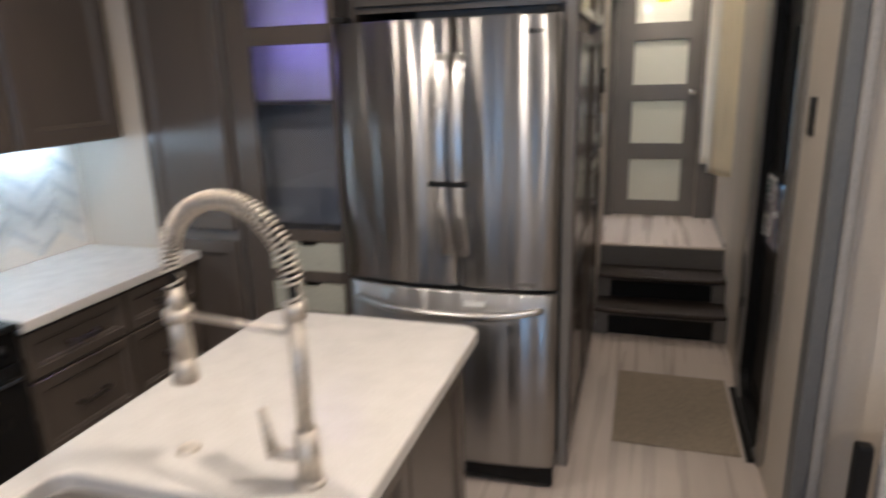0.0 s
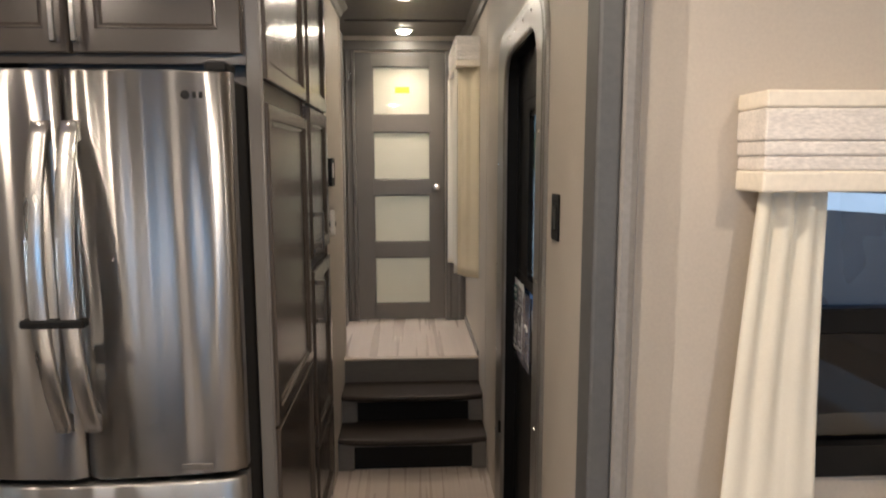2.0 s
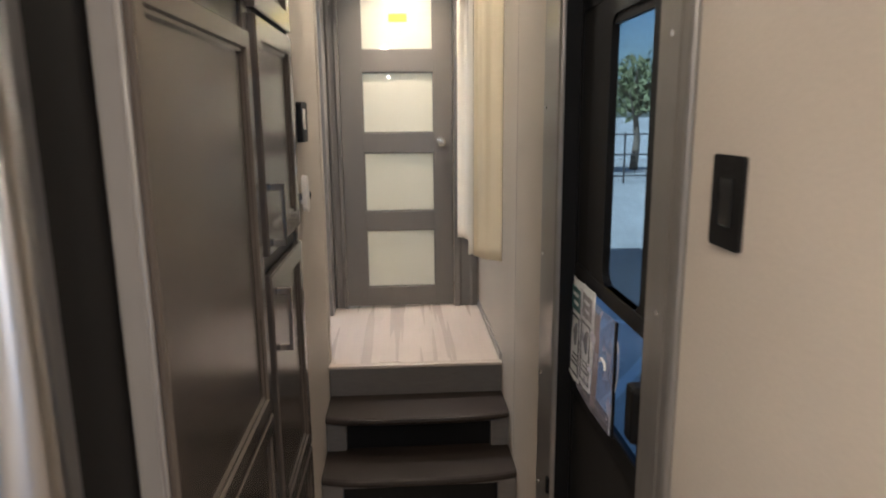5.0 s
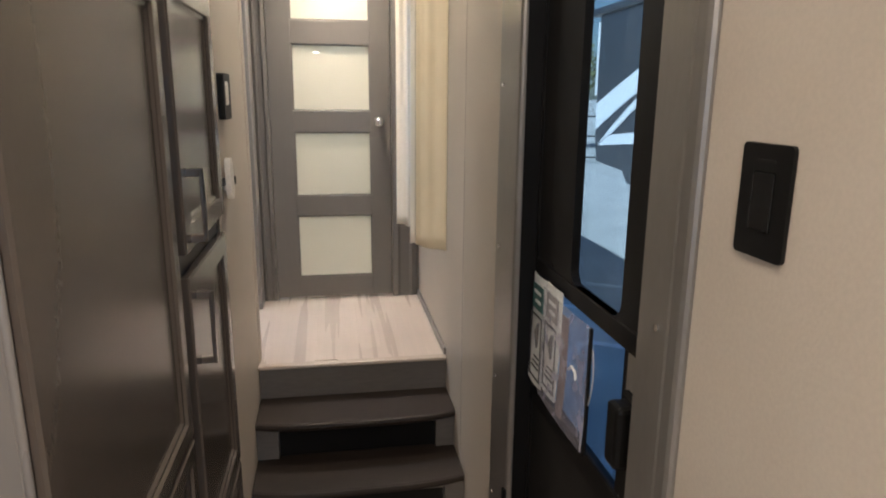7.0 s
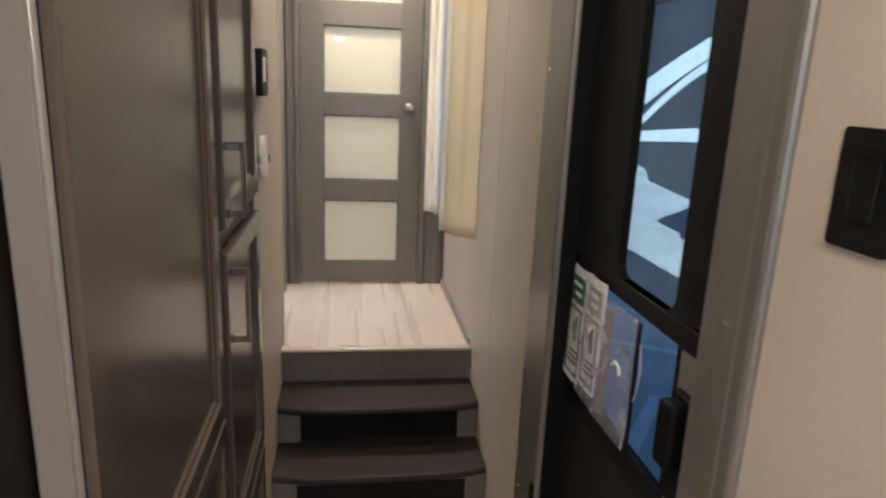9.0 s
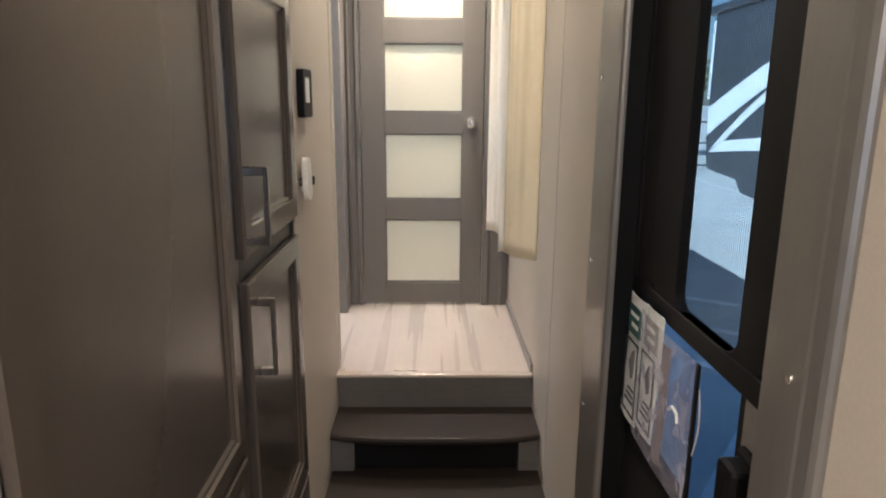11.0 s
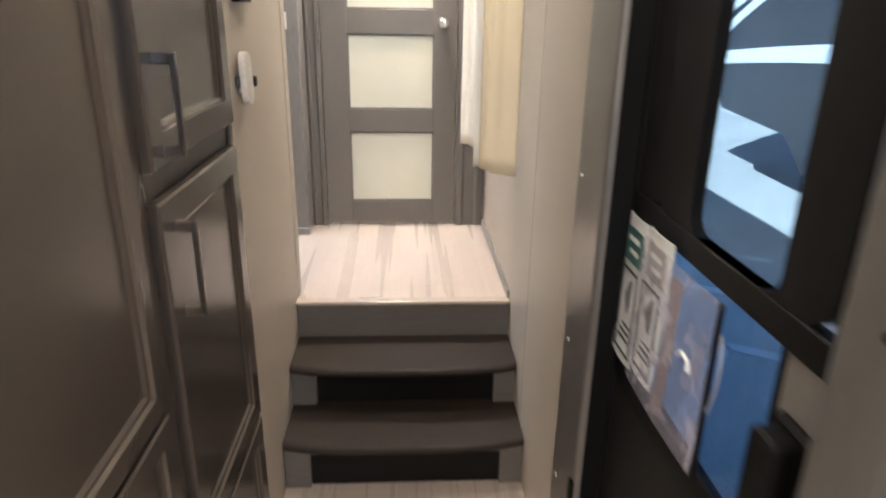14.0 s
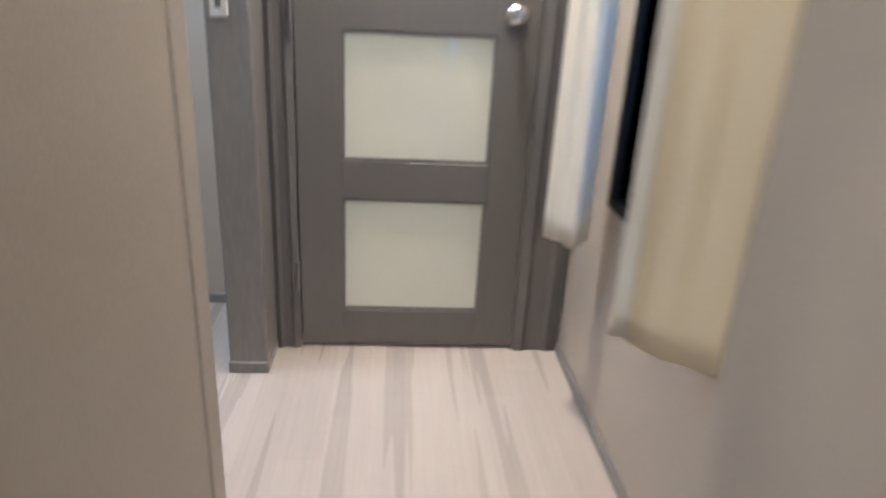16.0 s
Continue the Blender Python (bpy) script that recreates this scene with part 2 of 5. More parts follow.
# brushed steel of the refrigerator: fine vertical grain, gloss drawn out lengthways
fridge_steel = bpy.data.materials.new("brushed_steel")
fridge_steel.use_nodes = True
_nt = fridge_steel.node_tree
_b = _nt.nodes["Principled BSDF"]
_b.inputs["Metallic"].default_value = 1.0
_b.inputs["Base Color"].default_value = (0.34, 0.328, 0.315, 1)
_b.inputs["Roughness"].default_value = 0.32
_b.inputs["Anisotropic"].default_value = 0.97
_b.inputs["Anisotropic Rotation"].default_value = 0.25
_tan = _nt.nodes.new("ShaderNodeTangent")
_tan.direction_type, _tan.axis = "RADIAL", "Z"
_nt.links.new(_tan.outputs[0], _b.inputs["Tangent"])
_geo = _nt.nodes.new("ShaderNodeNewGeometry")
_mp = _nt.nodes.new("ShaderNodeMapping")
_mp.inputs["Scale"].default_value = (1, 1, 0.018)
_nt.links.new(_geo.outputs["Position"], _mp.inputs["Vector"])
_no = _nt.nodes.new("ShaderNodeTexNoise")
_no.inputs["Scale"].default_value = 11
_no.inputs["Detail"].default_value = 1.2
_nt.links.new(_mp.outputs[0], _no.inputs["Vector"])
_bp = _nt.nodes.new("ShaderNodeBump")
_bp.inputs["Strength"].default_value = 0.8
_bp.inputs["Distance"].default_value = 0.026
_nt.links.new(_no.outputs[0], _bp.inputs["Height"])
_nt.links.new(_bp.outputs[0], _b.inputs["Normal"])


freezer_steel = fridge_steel.copy()
freezer_steel.name = "brushed_steel_drawer"
freezer_steel.node_tree.nodes["Principled BSDF"].inputs["Anisotropic"].default_value = 0.55

# ---- mesh helpers ----
def finish(name, bm, material, smooth=False):
    bmesh.ops.recalc_face_normals(bm, faces=bm.faces)
    me = bpy.data.meshes.new(name)
    bm.to_mesh(me)
    bm.free()
    for f in me.polygons:
        f.use_smooth = smooth
    if material:
        me.materials.append(material)
    return me


def thing(name, label, category, group="", kind=""):
    return tagged(new(name), label, category, group, kind)


def part(name, bm, material, parent=None, label="", smooth=False):
    ob = new(name, finish(name, bm, material, smooth))
    if parent:
        ob.parent = parent
    if label:
        ob["label"] = label
    return ob


def solo(name, bm, material, label, category, kind="", group="", smooth=False):
    return tagged(part(name, bm, material, smooth=smooth), label, category, group, kind)


def add_box(bm, x0, x1, y0, y1, z0, z1, bevel=0.0, seg=2, m=None):
    r = bmesh.ops.create_cube(bm, size=1.0)
    vs = r["verts"]
    bmesh.ops.scale(bm, vec=(abs(x1 - x0), abs(y1 - y0), abs(z1 - z0)), verts=vs)
    bmesh.ops.translate(bm, vec=((x0 + x1) / 2, (y0 + y1) / 2, (z0 + z1) / 2), verts=vs)
    if bevel:
        es = list({e for v in vs for e in v.link_edges})
        g = bmesh.ops.bevel(bm, geom=es, offset=bevel, segments=seg, affect="EDGES", profile=0.5)
        vs = list({v for f in g["faces"] for v in f.verts} | {v for v in vs if v.is_valid})
    if m is not None:
        bmesh.ops.transform(bm, matrix=m, verts=vs)
    return vs


def boxed(x0, x1, y0, y1, z0, z1, bevel=0.0, seg=2):
    bm = bmesh.new()
    add_box(bm, x0, x1, y0, y1, z0, z1, bevel, seg)
    return bm


def add_cyl(bm, p, q, r0, r1=None, seg=20, cap=True):
    p, q = Vector(p), Vector(q)
    d = q - p
    m = Matrix.Translation((p + q) / 2) @ d.to_track_quat("Z", "Y").to_matrix().to_4x4()
    return bmesh.ops.create_cone(bm, cap_ends=cap, segments=seg, radius1=r0, radius2=r0 if r1 is None else r1, depth=d.length, matrix=m)["verts"]


def cyl(p, q, r0, r1=None, seg=20):
    bm = bmesh.new()
    add_cyl(bm, p, q, r0, r1, seg)
    return bm


def tube(bm, pts, r, seg=10):
    """A round bar along a line of points."""
    pts = [Vector(p) for p in pts]
    rings = []
    for i, p in enumerate(pts):
        d = (pts[min(i + 1, len(pts) - 1)] - pts[max(i - 1, 0)]).normalized()
        u = d.orthogonal().normalized() if i == 0 else (u - u.dot(d) * d).normalized()
        w = d.cross(u)
        rad = r(i / (len(pts) - 1)) if callable(r) else r
        rings.append([bm.verts.new(p + rad * (math.cos(a) * u + math.sin(a) * w)) for a in (2 * math.pi * k / seg for k in range(seg))])
    for a, b in zip(rings, rings[1:]):
        for k in range(seg):
            bm.faces.new((a[k], a[(k + 1) % seg], b[(k + 1) % seg], b[k]))
    bm.faces.new(rings[0][::-1])
    bm.faces.new(rings[-1])
    return bm


def prism(bm, outline, axis, a, b):
    """An outline in the two other axes drawn out along axis from a to b."""
    def at(u, v, w):
        return {"x": (w, u, v), "y": (u, w, v), "z": (u, v, w)}[axis]
    lo = [bm.verts.new(at(u, v, a)) for u, v in outline]
    hi = [bm.verts.new(at(u, v, b)) for u, v in outline]
    n = len(outline)
    for k in range(n):
        bm.faces.new((lo[k], lo[(k + 1) % n], hi[(k + 1) % n], hi[k]))
    bm.faces.new(lo[::-1])
    bm.faces.new(hi)
    return bm


def round_rect(w0, w1, h0, h1, r, seg=6):
    out = []
    for cx, cy, a0 in ((w1 - r, h1 - r, 0), (w0 + r, h1 - r, 90), (w0 + r, h0 + r, 180), (w1 - r, h0 + r, 270)):
        for k in range(seg + 1):
            a = radians(a0 + 90 * k / seg)
            out.append((cx + r * math.cos(a), cy + r * math.sin(a)))
    return out


def ring_prism(bm, outer, inner, axis, a, b):
    """A frame between two outlines of the same count, from a to b along axis."""
    def at(u, v, w):
        return {"x": (w, u, v), "y": (u, w, v), "z": (u, v, w)}[axis]
    n = len(outer)
    oa, ob_, ia, ib = ([bm.verts.new(at(u, v, w)) for u, v in line] for line, w in ((outer, a), (outer, b), (inner, a), (inner, b)))
    for k in range(n):
        j = (k + 1) % n
        bm.faces.new((oa[k], oa[j], ob_[j], ob_[k]))
        bm.faces.new((ia[j], ia[k], ib[k], ib[j]))
        bm.faces.new((oa[j], oa[k], ia[k], ia[j]))
        bm.faces.new((ob_[k], ob_[j], ib[j], ib[k]))
    return bm


FACE_X = Matrix(((0, -1, 0, 0), (1, 0, 0, 0), (0, 0, 1, 0), (0, 0, 0, 1)))  # local front (-y) to +x, local x to +y


def shaker(name, w, h, m, parent, material, rail=0.062, thick=0.02):
    """Frame-and-panel door: local x 0..w, z 0..h, front at y = -thick; placed by m."""
    bm = bmesh.new()
    outer = [(0, 0), (w, 0), (w, h), (0, h)]
    inner = [(rail, rail), (w - rail, rail), (w - rail, h - rail), (rail, h - rail)]
    k = 0.004
    lip = 0.010

    def loop(pts, y):
        return [bm.verts.new((u, y, v)) for u, v in pts]

    def inset(pts, d):
        cx, cz = sum(p[0] for p in pts) / 4, sum(p[1] for p in pts) / 4
        return [(u + (d if u < cx else -d), v + (d if v < cz else -d)) for u, v in pts]
    loops = [loop(outer, 0), loop(outer, -thick + k), loop(inset(outer, k), -thick), loop(inner, -thick), loop(inset(inner, 0.004), -thick + 0.006),
             loop(inset(inner, lip), -thick + 0.007), loop(inset(inner, lip + 0.006), -thick + 0.012)]
    for a, b in zip(loops, loops[1:]):
        for i in range(4):
            j = (i + 1) % 4
            bm.faces.new((a[i], a[j], b[j], b[i]))
    bm.faces.new(loops[-1])
    bm.faces.new(loops[0][::-1])
    bmesh.ops.transform(bm, matrix=m, verts=bm.verts)
    return part(name, bm, material, parent)


def bar_pull(m, length, parent, material=None, label="dark brushed metal bow pull"):
    """Square bow pull: local z 0..length, standing out along -y."""
    bm = bmesh.new()
    add_box(bm, -0.007, 0.007, -0.036, -0.027, 0, length, 0.002, 1)
    add_box(bm, -0.007, 0.007, -0.028, 0.0, 0.0, 0.017, 0.002, 1)
    add_box(bm, -0.007, 0.007, -0.028, 0.0, length - 0.017, length, 0.002, 1)
    bmesh.ops.transform(bm, matrix=m, verts=bm.verts)
    return part("handle", bm, material or dark_nickel, parent, label)


def cloth(name, base, along, out, width, top, bottom, folds, depth, flare=0.0, sway=0.0, seed=1, top_width=None, parent=None, material=None, tilt=0.0):
    """A hanging curtain panel: folds run down, wider at the hem."""
    rnd = random.Random(seed)
    nu, nv = folds * 10, 22
    ph = [rnd.uniform(-0.5, 0.5) for _ in range(folds + 1)]
    amp = [rnd.uniform(0.6, 1.15) for _ in range(folds + 1)]
    base, along, out = Vector(base), Vector(along), Vector(out)
    bm = bmesh.new()
    grid = []
    for j in range(nv + 1):
        v = j / nv
        z = top + (bottom - top) * v
        w = (top_width or width) * (1 - v) + width * v
        row = []
        for i in range(nu + 1):
            u = i / nu
            f = u * folds
            k = min(int(f), folds - 1)
            a = amp[k] * (1 - (f - k)) + amp[k + 1] * (f - k)
            d = depth * a * (1.0 - 0.75 * v) * (1.35 - 0.9 * u) * math.sin(2 * math.pi * f + ph[k] * v)
            p = base + along * ((u - 0.5) * w + sway * v) + out * (d + flare * v * v)
            row.append(bm.verts.new((p.x, p.y, z + tilt * v * (u - 0.6) + 0.004 * v * math.sin(u * 5 + seed))))
        grid.append(row)
    for a, b in zip(grid, grid[1:]):
        for i in range(nu):
            bm.faces.new((a[i], a[i + 1], b[i + 1], b[i]))
    ob = part(name, bm, material or curtain_m, parent, smooth=True)
    so = ob.modifiers.new("thickness", "SOLIDIFY")
    so.thickness = 0.003
    return ob


# ---- structure ----
L, R = -0.148, 0.645          # hall sides
UP = 0.488                    # upper floor
END = 5.12                    # wall with the panelled door
SLIDE = 1.58                  # wall of the slide-out beside the hall
BACK, WEST, EAST = -3.4, -2.38, 2.1


def structure(name, bm, material, label, category):
    return solo(name, bm, material, label, category, kind="structure")


bm = boxed(WEST - 0.1, EAST + 0.1, BACK - 0.1, SLIDE + 0.05, -0.08, -0.004)
add_box(bm, WEST - 0.1, R + 0.10, SLIDE + 0.05, 6.6, -0.08, -0.004)
structure("subfloor", bm, subfloor_m, "brown underlay beneath the vinyl plank floor", "floor")
floor_low = tagged(new("floor"), "pale grey-beige wood-look vinyl plank floor", "floor", kind="structure")
floor_up = tagged(new("floor_upper"), "pale wood-look vinyl plank floor of the raised landing", "floor", kind="structure")

bm = boxed(WEST, EAST, BACK, SLIDE + 0.05, CEIL, CEIL + 0.08)
add_box(bm, WEST, R + 0.07, SLIDE + 0.05, 2.2, CEIL, CEIL + 0.08)
structure("ceiling", bm, ceil_white, "white textured panel ceiling over the kitchen", "ceiling")
structure("ceiling_hall", boxed(WEST, R + 0.07, 2.2, 6.6, CEIL, CEIL + 0.08), ceil_dark, "dark stained panel ceiling over the hall", "ceiling")
bm = boxed(WEST - 0.1, EAST + 0.1, BACK - 0.1, SLIDE + 0.06, CEIL + 0.082, CEIL + 0.16)
add_box(bm, WEST - 0.1, R + 0.09, BACK - 0.1, 9.5, CEIL + 0.162, CEIL + 0.24)
structure("roof", bm, rv_white, "white rubber trailer roof", "roof")

# hall right wall, with the entry opening and the curtained window
DOOR0, DOOR1, DOOR_TOP = 2.450, 3.164, 2.05
WT = 0.075
WIN0, WIN1, WINB, WINT = 4.34, 4.78, 1.08, 2.10
bm = bmesh.new()
add_box(bm, R, R + WT, SLIDE, DOOR0, 0, CEIL)
add_box(bm, R, R + WT, DOOR0, DOOR1, DOOR_TOP, CEIL)
add_box(bm, R, R + WT, DOOR1, WIN0, 0, CEIL)
add_box(bm, R, R + WT, WIN0, WIN1, 0, WINB)
add_box(bm, R, R + WT, WIN0, WIN1, WINT, CEIL)
add_box(bm, R, R + WT, WIN1, 6.6, 0, CEIL)
structure("wall_east", bm, wall_beige, "warm grey vinyl-covered hall wall with the entry door", "wall")
structure("wall_seam", boxed(R - 0.0012, R, 3.860, 3.866, 0.1, CEIL), seam_m, "thin vertical seam strip on the hall wall", "trim")

structure("trim_wall_end", boxed(L - 0.064, L + 0.005, 4.225, 4.286, 0.46, CEIL - 0.06, 0.004, 2), wall_beige, "warm grey corner strip at the wall end", "trim")
# left hall wall behind the pantry up to the landing opening
structure("wall_west_hall", boxed(L - 0.06, L, 3.515, 4.280, 0, CEIL), wall_beige, "warm grey vinyl-covered wall beside the steps", "wall")
structure("wall_behind_pantry", boxed(L - 0.70, L - 0.06, 3.53, 3.57, 0, CEIL), wall_beige, "plain warm grey wall behind the pantry", "wall")
structure("wall_side_room_south", boxed(-1.9, L - 0.06, 4.225, 4.285, 0, CEIL), wall_beige, "plain warm grey wall of the side room", "wall")
structure("wall_side_room_west", boxed(-1.96, -1.9, 4.225, 6.0, 0, CEIL), wall_beige, "plain warm grey wall of the side room", "wall")
structure("wall_side_room_north", boxed(-1.9, -0.308, 5.40, 5.46, UP, CEIL), wall_grey, "blue-grey lit wall seen beyond the landing opening", "wall")
structure("baseboard_side_room", boxed(-1.9, -0.308, 5.388, 5.40, UP, UP + 0.035, 0.003, 1), trim_grey, "grey baseboard of the side room", "baseboard")
bm = boxed(-0.308, -0.205, 4.957, 5.46, UP, CEIL, 0.004, 1)
structure("trim_post", bm, trim_grey, "grey painted end post beside the landing opening", "trim")
structure("trim_post_base", boxed(-0.311, -0.203, 4.952, 5.1, UP, UP + 0.035, 0.003, 1), trim_grey, "grey baseboard round the end post", "baseboard")

# end wall round the panelled door
DX0, DX1, DTOP = -0.135, 0.497, 2.385
bm = bmesh.new()
add_box(bm, -0.205, DX0, END, END + 0.06, UP, CEIL)
add_box(bm, DX1, R, END, END + 0.06, UP, CEIL)
add_box(bm, DX0, DX1, END, END + 0.06, DTOP, CEIL)
structure("wall_north", bm, wall_beige, "end wall round the panelled door", "wall")
structure("wall_beyond", boxed(-0.205, R, 6.5, 6.6, 0, CEIL), wall_beige, "plain wall of the room beyond the door", "wall")
bm = bmesh.new()
for x0, x1 in ((-0.205, -0.135), (0.500, 0.638)):
    w = x1 - x0
    prism(bm, [(x0, END), (x0, END - 0.020), (x0 + 0.2 * w, END - 0.026), (x0 + 0.3 * w, END - 0.016), (x0 + 0.65 * w, END - 0.016), (x0 + 0.75 * w, END - 0.024), (x1, END - 0.018), (x1, END)], "z", UP, 2.46)
structure("trim_door_casing", bm, door_grey, "grey moulded door casing", "trim")
structure("trim_door_head", boxed(-0.205, 0.638, END - 0.028, END, 2.395, 2.46, 0.006), door_grey, "grey moulded head casing above the door", "trim")
structure("trim_ceiling_beam", boxed(L, R, 4.60, 4.72, CEIL - 0.012, CEIL, 0.003, 1), ceil_dark, "dark batten across the hall ceiling", "trim")

for name, x0, x1, y0, y1 in (("crown_west", L, L + 0.04, 2.3, 4.30), ("crown_east", R - 0.04, R, 2.3, END)):
    bm = bmesh.new()
    s = 1 if x0 == L else -1
    xx = L if s > 0 else R
    prism(bm, [(xx, CEIL), (xx + s * 0.05, CEIL), (xx + s * 0.045, CEIL - 0.012), (xx + s * 0.022, CEIL - 0.03), (xx + s * 0.012, CEIL - 0.055), (xx, CEIL - 0.06)], "y", y0, y1)
    structure("trim_" + name, bm, cab_dark, "dark crown moulding along the hall ceiling", "trim")

structure("baseboard_landing", boxed(R - 0.012, R, 4.20, END - 0.02, UP, UP + 0.035, 0.003, 1), trim_grey, "low grey baseboard along the landing wall", "baseboard")
structure("landing_side", boxed(-1.9, EAST - 1.4, 4.21, 6.6, -0.004, UP - 0.006), subfloor_m, "raised deck beneath the landing floor", "floor")

# living side: slide-out wall with window, far walls
SW0, SW1, SWB, SWT = 0.93, 1.45, 1.075, 1.68
bm = bmesh.new()
add_box(bm, 0.6402, SW0, SLIDE, SLIDE + 0.05, 0, CEIL)
add_box(bm, SW1, EAST, SLIDE, SLIDE + 0.05, 0, CEIL)
add_box(bm, SW0, SW1, SLIDE, SLIDE + 0.05, 0, SWB)
add_box(bm, SW0, SW1, SLIDE, SLIDE + 0.05, SWT, CEIL)
structure("wall_slide_out", bm, wall_beige, "warm beige slide-out end wall with a curtained window", "wall")
structure("trim_slide_dark", boxed(0.561, 0.604, SLIDE - 0.02, SLIDE + 0.06, 0, CEIL, 0.006, 2), slide_dark, "dark grey slide-out seal trim", "trim")
bm = bmesh.new()
prism(bm, [(0.6045, SLIDE + 0.02), (0.6045, SLIDE - 0.022), (0.609, SLIDE - 0.026), (0.622, SLIDE - 0.026), (0.632, SLIDE - 0.022), (0.638, SLIDE - 0.012), (0.640, SLIDE + 0.02)], "z", 0, CEIL)
structure("trim_slide_light", bm, slide_mid, "grey slide-out corner moulding", "trim")
structure("trim_slide_return", boxed(0.6045, 0.6400, SLIDE + 0.021, SLIDE + 0.06, 0, CEIL), trim_dark, "dark return behind the slide-out trim", "trim")

# west wall with the range window, back wall with two windows
BW = [(-1.80, -0.60), (1.0, 1.9)]
bm = bmesh.new()
cuts = [WEST] + [v for w in BW for v in w] + [EAST]
for k in range(0, len(cuts), 2):
    add_box(bm, cuts[k], cuts[k + 1], BACK - 0.06, BACK, 0, CEIL)
for a, b in BW:
    add_box(bm, a, b, BACK - 0.06, BACK, 0, 0.75)
    add_box(bm, a, b, BACK - 0.06, BACK, 2.1, CEIL)
# added wall behind the view; its dark tone deepens the refrigerator's reflections
structure("wall_south", bm, door_grey, "unseen rear wall with two windows, darkened for the refrigerator's reflections", "wall")
structure("wall_west", boxed(WEST - 0.06, WEST, BACK - 0.06, 4.3, 0, CEIL), wall_beige, "beige kitchen side wall", "wall")
bm = bmesh.new()
add_box(bm, EAST, EAST + 0.06, BACK - 0.06, -2.2, 0, CEIL)
add_box(bm, EAST, EAST + 0.06, -2.2, -0.2, 0, 0.9)
add_box(bm, EAST, EAST + 0.06, -2.2, -0.2, 1.95, CEIL)
add_box(bm, EAST, EAST + 0.06, -0.2, SLIDE + 0.05, 0, CEIL)
structure("wall_slide_out_side", bm, wall_beige, "beige long slide-out wall with a window", "wall")
structure("wall_kitchen_end", boxed(WEST, -1.976, 2.10, 2.16, 0, CEIL), wall_beige, "beige kitchen end wall beside the tall cabinets", "wall")
structure("wall_shell_north", boxed(WEST - 0.06, -0.32, 6.0, 6.06, 0, CEIL), wall_beige, "plain outer shell wall", "wall")
structure("floor_slab_skirt", boxed(WEST - 0.05, R + WT, BACK - 0.05, 6.6, -0.45, -0.081), rv_grey, "grey underbelly of the trailer", "floor")

# ---- stairs ----
stairs = thing("staircase", "three-rise dark wooden steps with black riser panels", "stairs")
XW0, XW1 = L + 0.002, R - 0.002


def tread(y0, y1, top, bow=0.035):
    """Tread with a bowed, rounded front edge."""
    bm = bmesh.new()
    n = 16
    rows = []
    prof = [(0.000, 0.0), (-0.010, -0.004), (-0.014, -0.014), (-0.010, -0.026), (0.0, -0.032)]
    for i in range(n + 1):
        u = i / n
        x = XW0 + (XW1 - XW0) * u
        yb = y0 - bow * (1 - (2 * u - 1) ** 4) + 0.03
        rows.append([bm.verts.new((x, y1, top))] + [bm.verts.new((x, yb + dy, top + dz)) for dy, dz in prof] + [bm.verts.new((x, y1, top - 0.032))])
    for a, b in zip(rows, rows[1:]):
        for k in range(len(a)):
            bm.faces.new((a[k], a[(k + 1) % len(a)], b[(k + 1) % len(a)], b[k]))
    bm.faces.new(rows[0])
    bm.faces.new(rows[-1][::-1])
    return bm


part("tread", tread(3.745, 4.03, 0.178), tread_m, stairs, "dark brown bowed stair tread", smooth=False)
part("tread", tread(3.950, 4.215, 0.342), tread_m, stairs, "dark brown bowed stair tread")
for y, z0, z1 in ((3.765, 0.0, 0.146), (3.985, 0.178, 0.310)):
    bm = bmesh.new()
    add_box(bm, XW0, -0.063, y, y + 0.03, z0, z1)
    add_box(bm, 0.567, XW1, y, y + 0.03, z0, z1)
    add_box(bm, -0.063, 0.567, y + 0.001, y + 0.03, z1 - 0.016, z1)
    add_box(bm, -0.063, 0.567, y + 0.022, y + 0.03, z0, z1 - 0.016)
    part("riser", bm, riser_m, stairs)
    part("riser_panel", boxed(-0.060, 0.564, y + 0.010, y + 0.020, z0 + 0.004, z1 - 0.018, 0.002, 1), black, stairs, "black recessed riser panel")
part("riser", boxed(XW0, XW1, 4.190, 4.208, 0.342, UP - 0.012), riser_m, stairs)
structure("trim_landing_nosing", boxed(L - 0.02, R - 0.002, 4.176, 4.215, UP - 0.014, UP + 0.002, 0.005, 2), wood_edge, "pale glossy nosing along the landing edge", "trim")

# ---- panelled end door ----
door = tagged(new("door_1"), "closed grey panelled door with four frosted glass lights", "door", kind="structure")
GX0, GX1 = -0.012, 0.388
LIGHTS = [(0.612, 0.955), (1.062, 1.400), (1.508, 1.842), (1.957, 2.290)]
bm = bmesh.new()
fy0, fy1 = END - 0.012, END + 0.026
add_box(bm, DX0 + 0.003, GX0, fy0, fy1, UP + 0.012, DTOP - 0.003, 0.002, 1)
add_box(bm, GX1, DX1 - 0.003, fy0, fy1, UP + 0.012, DTOP - 0.003, 0.002, 1)
edges = [UP + 0.012] + [v for a in LIGHTS for v in a] + [DTOP - 0.003]
for k in range(0, len(edges), 2):
    add_box(bm, GX0, GX1, fy0 + 0.0005, fy1 - 0.0005, edges[k], edges[k + 1], 0.0015, 1)
part("door_frame", bm, door_grey, door)
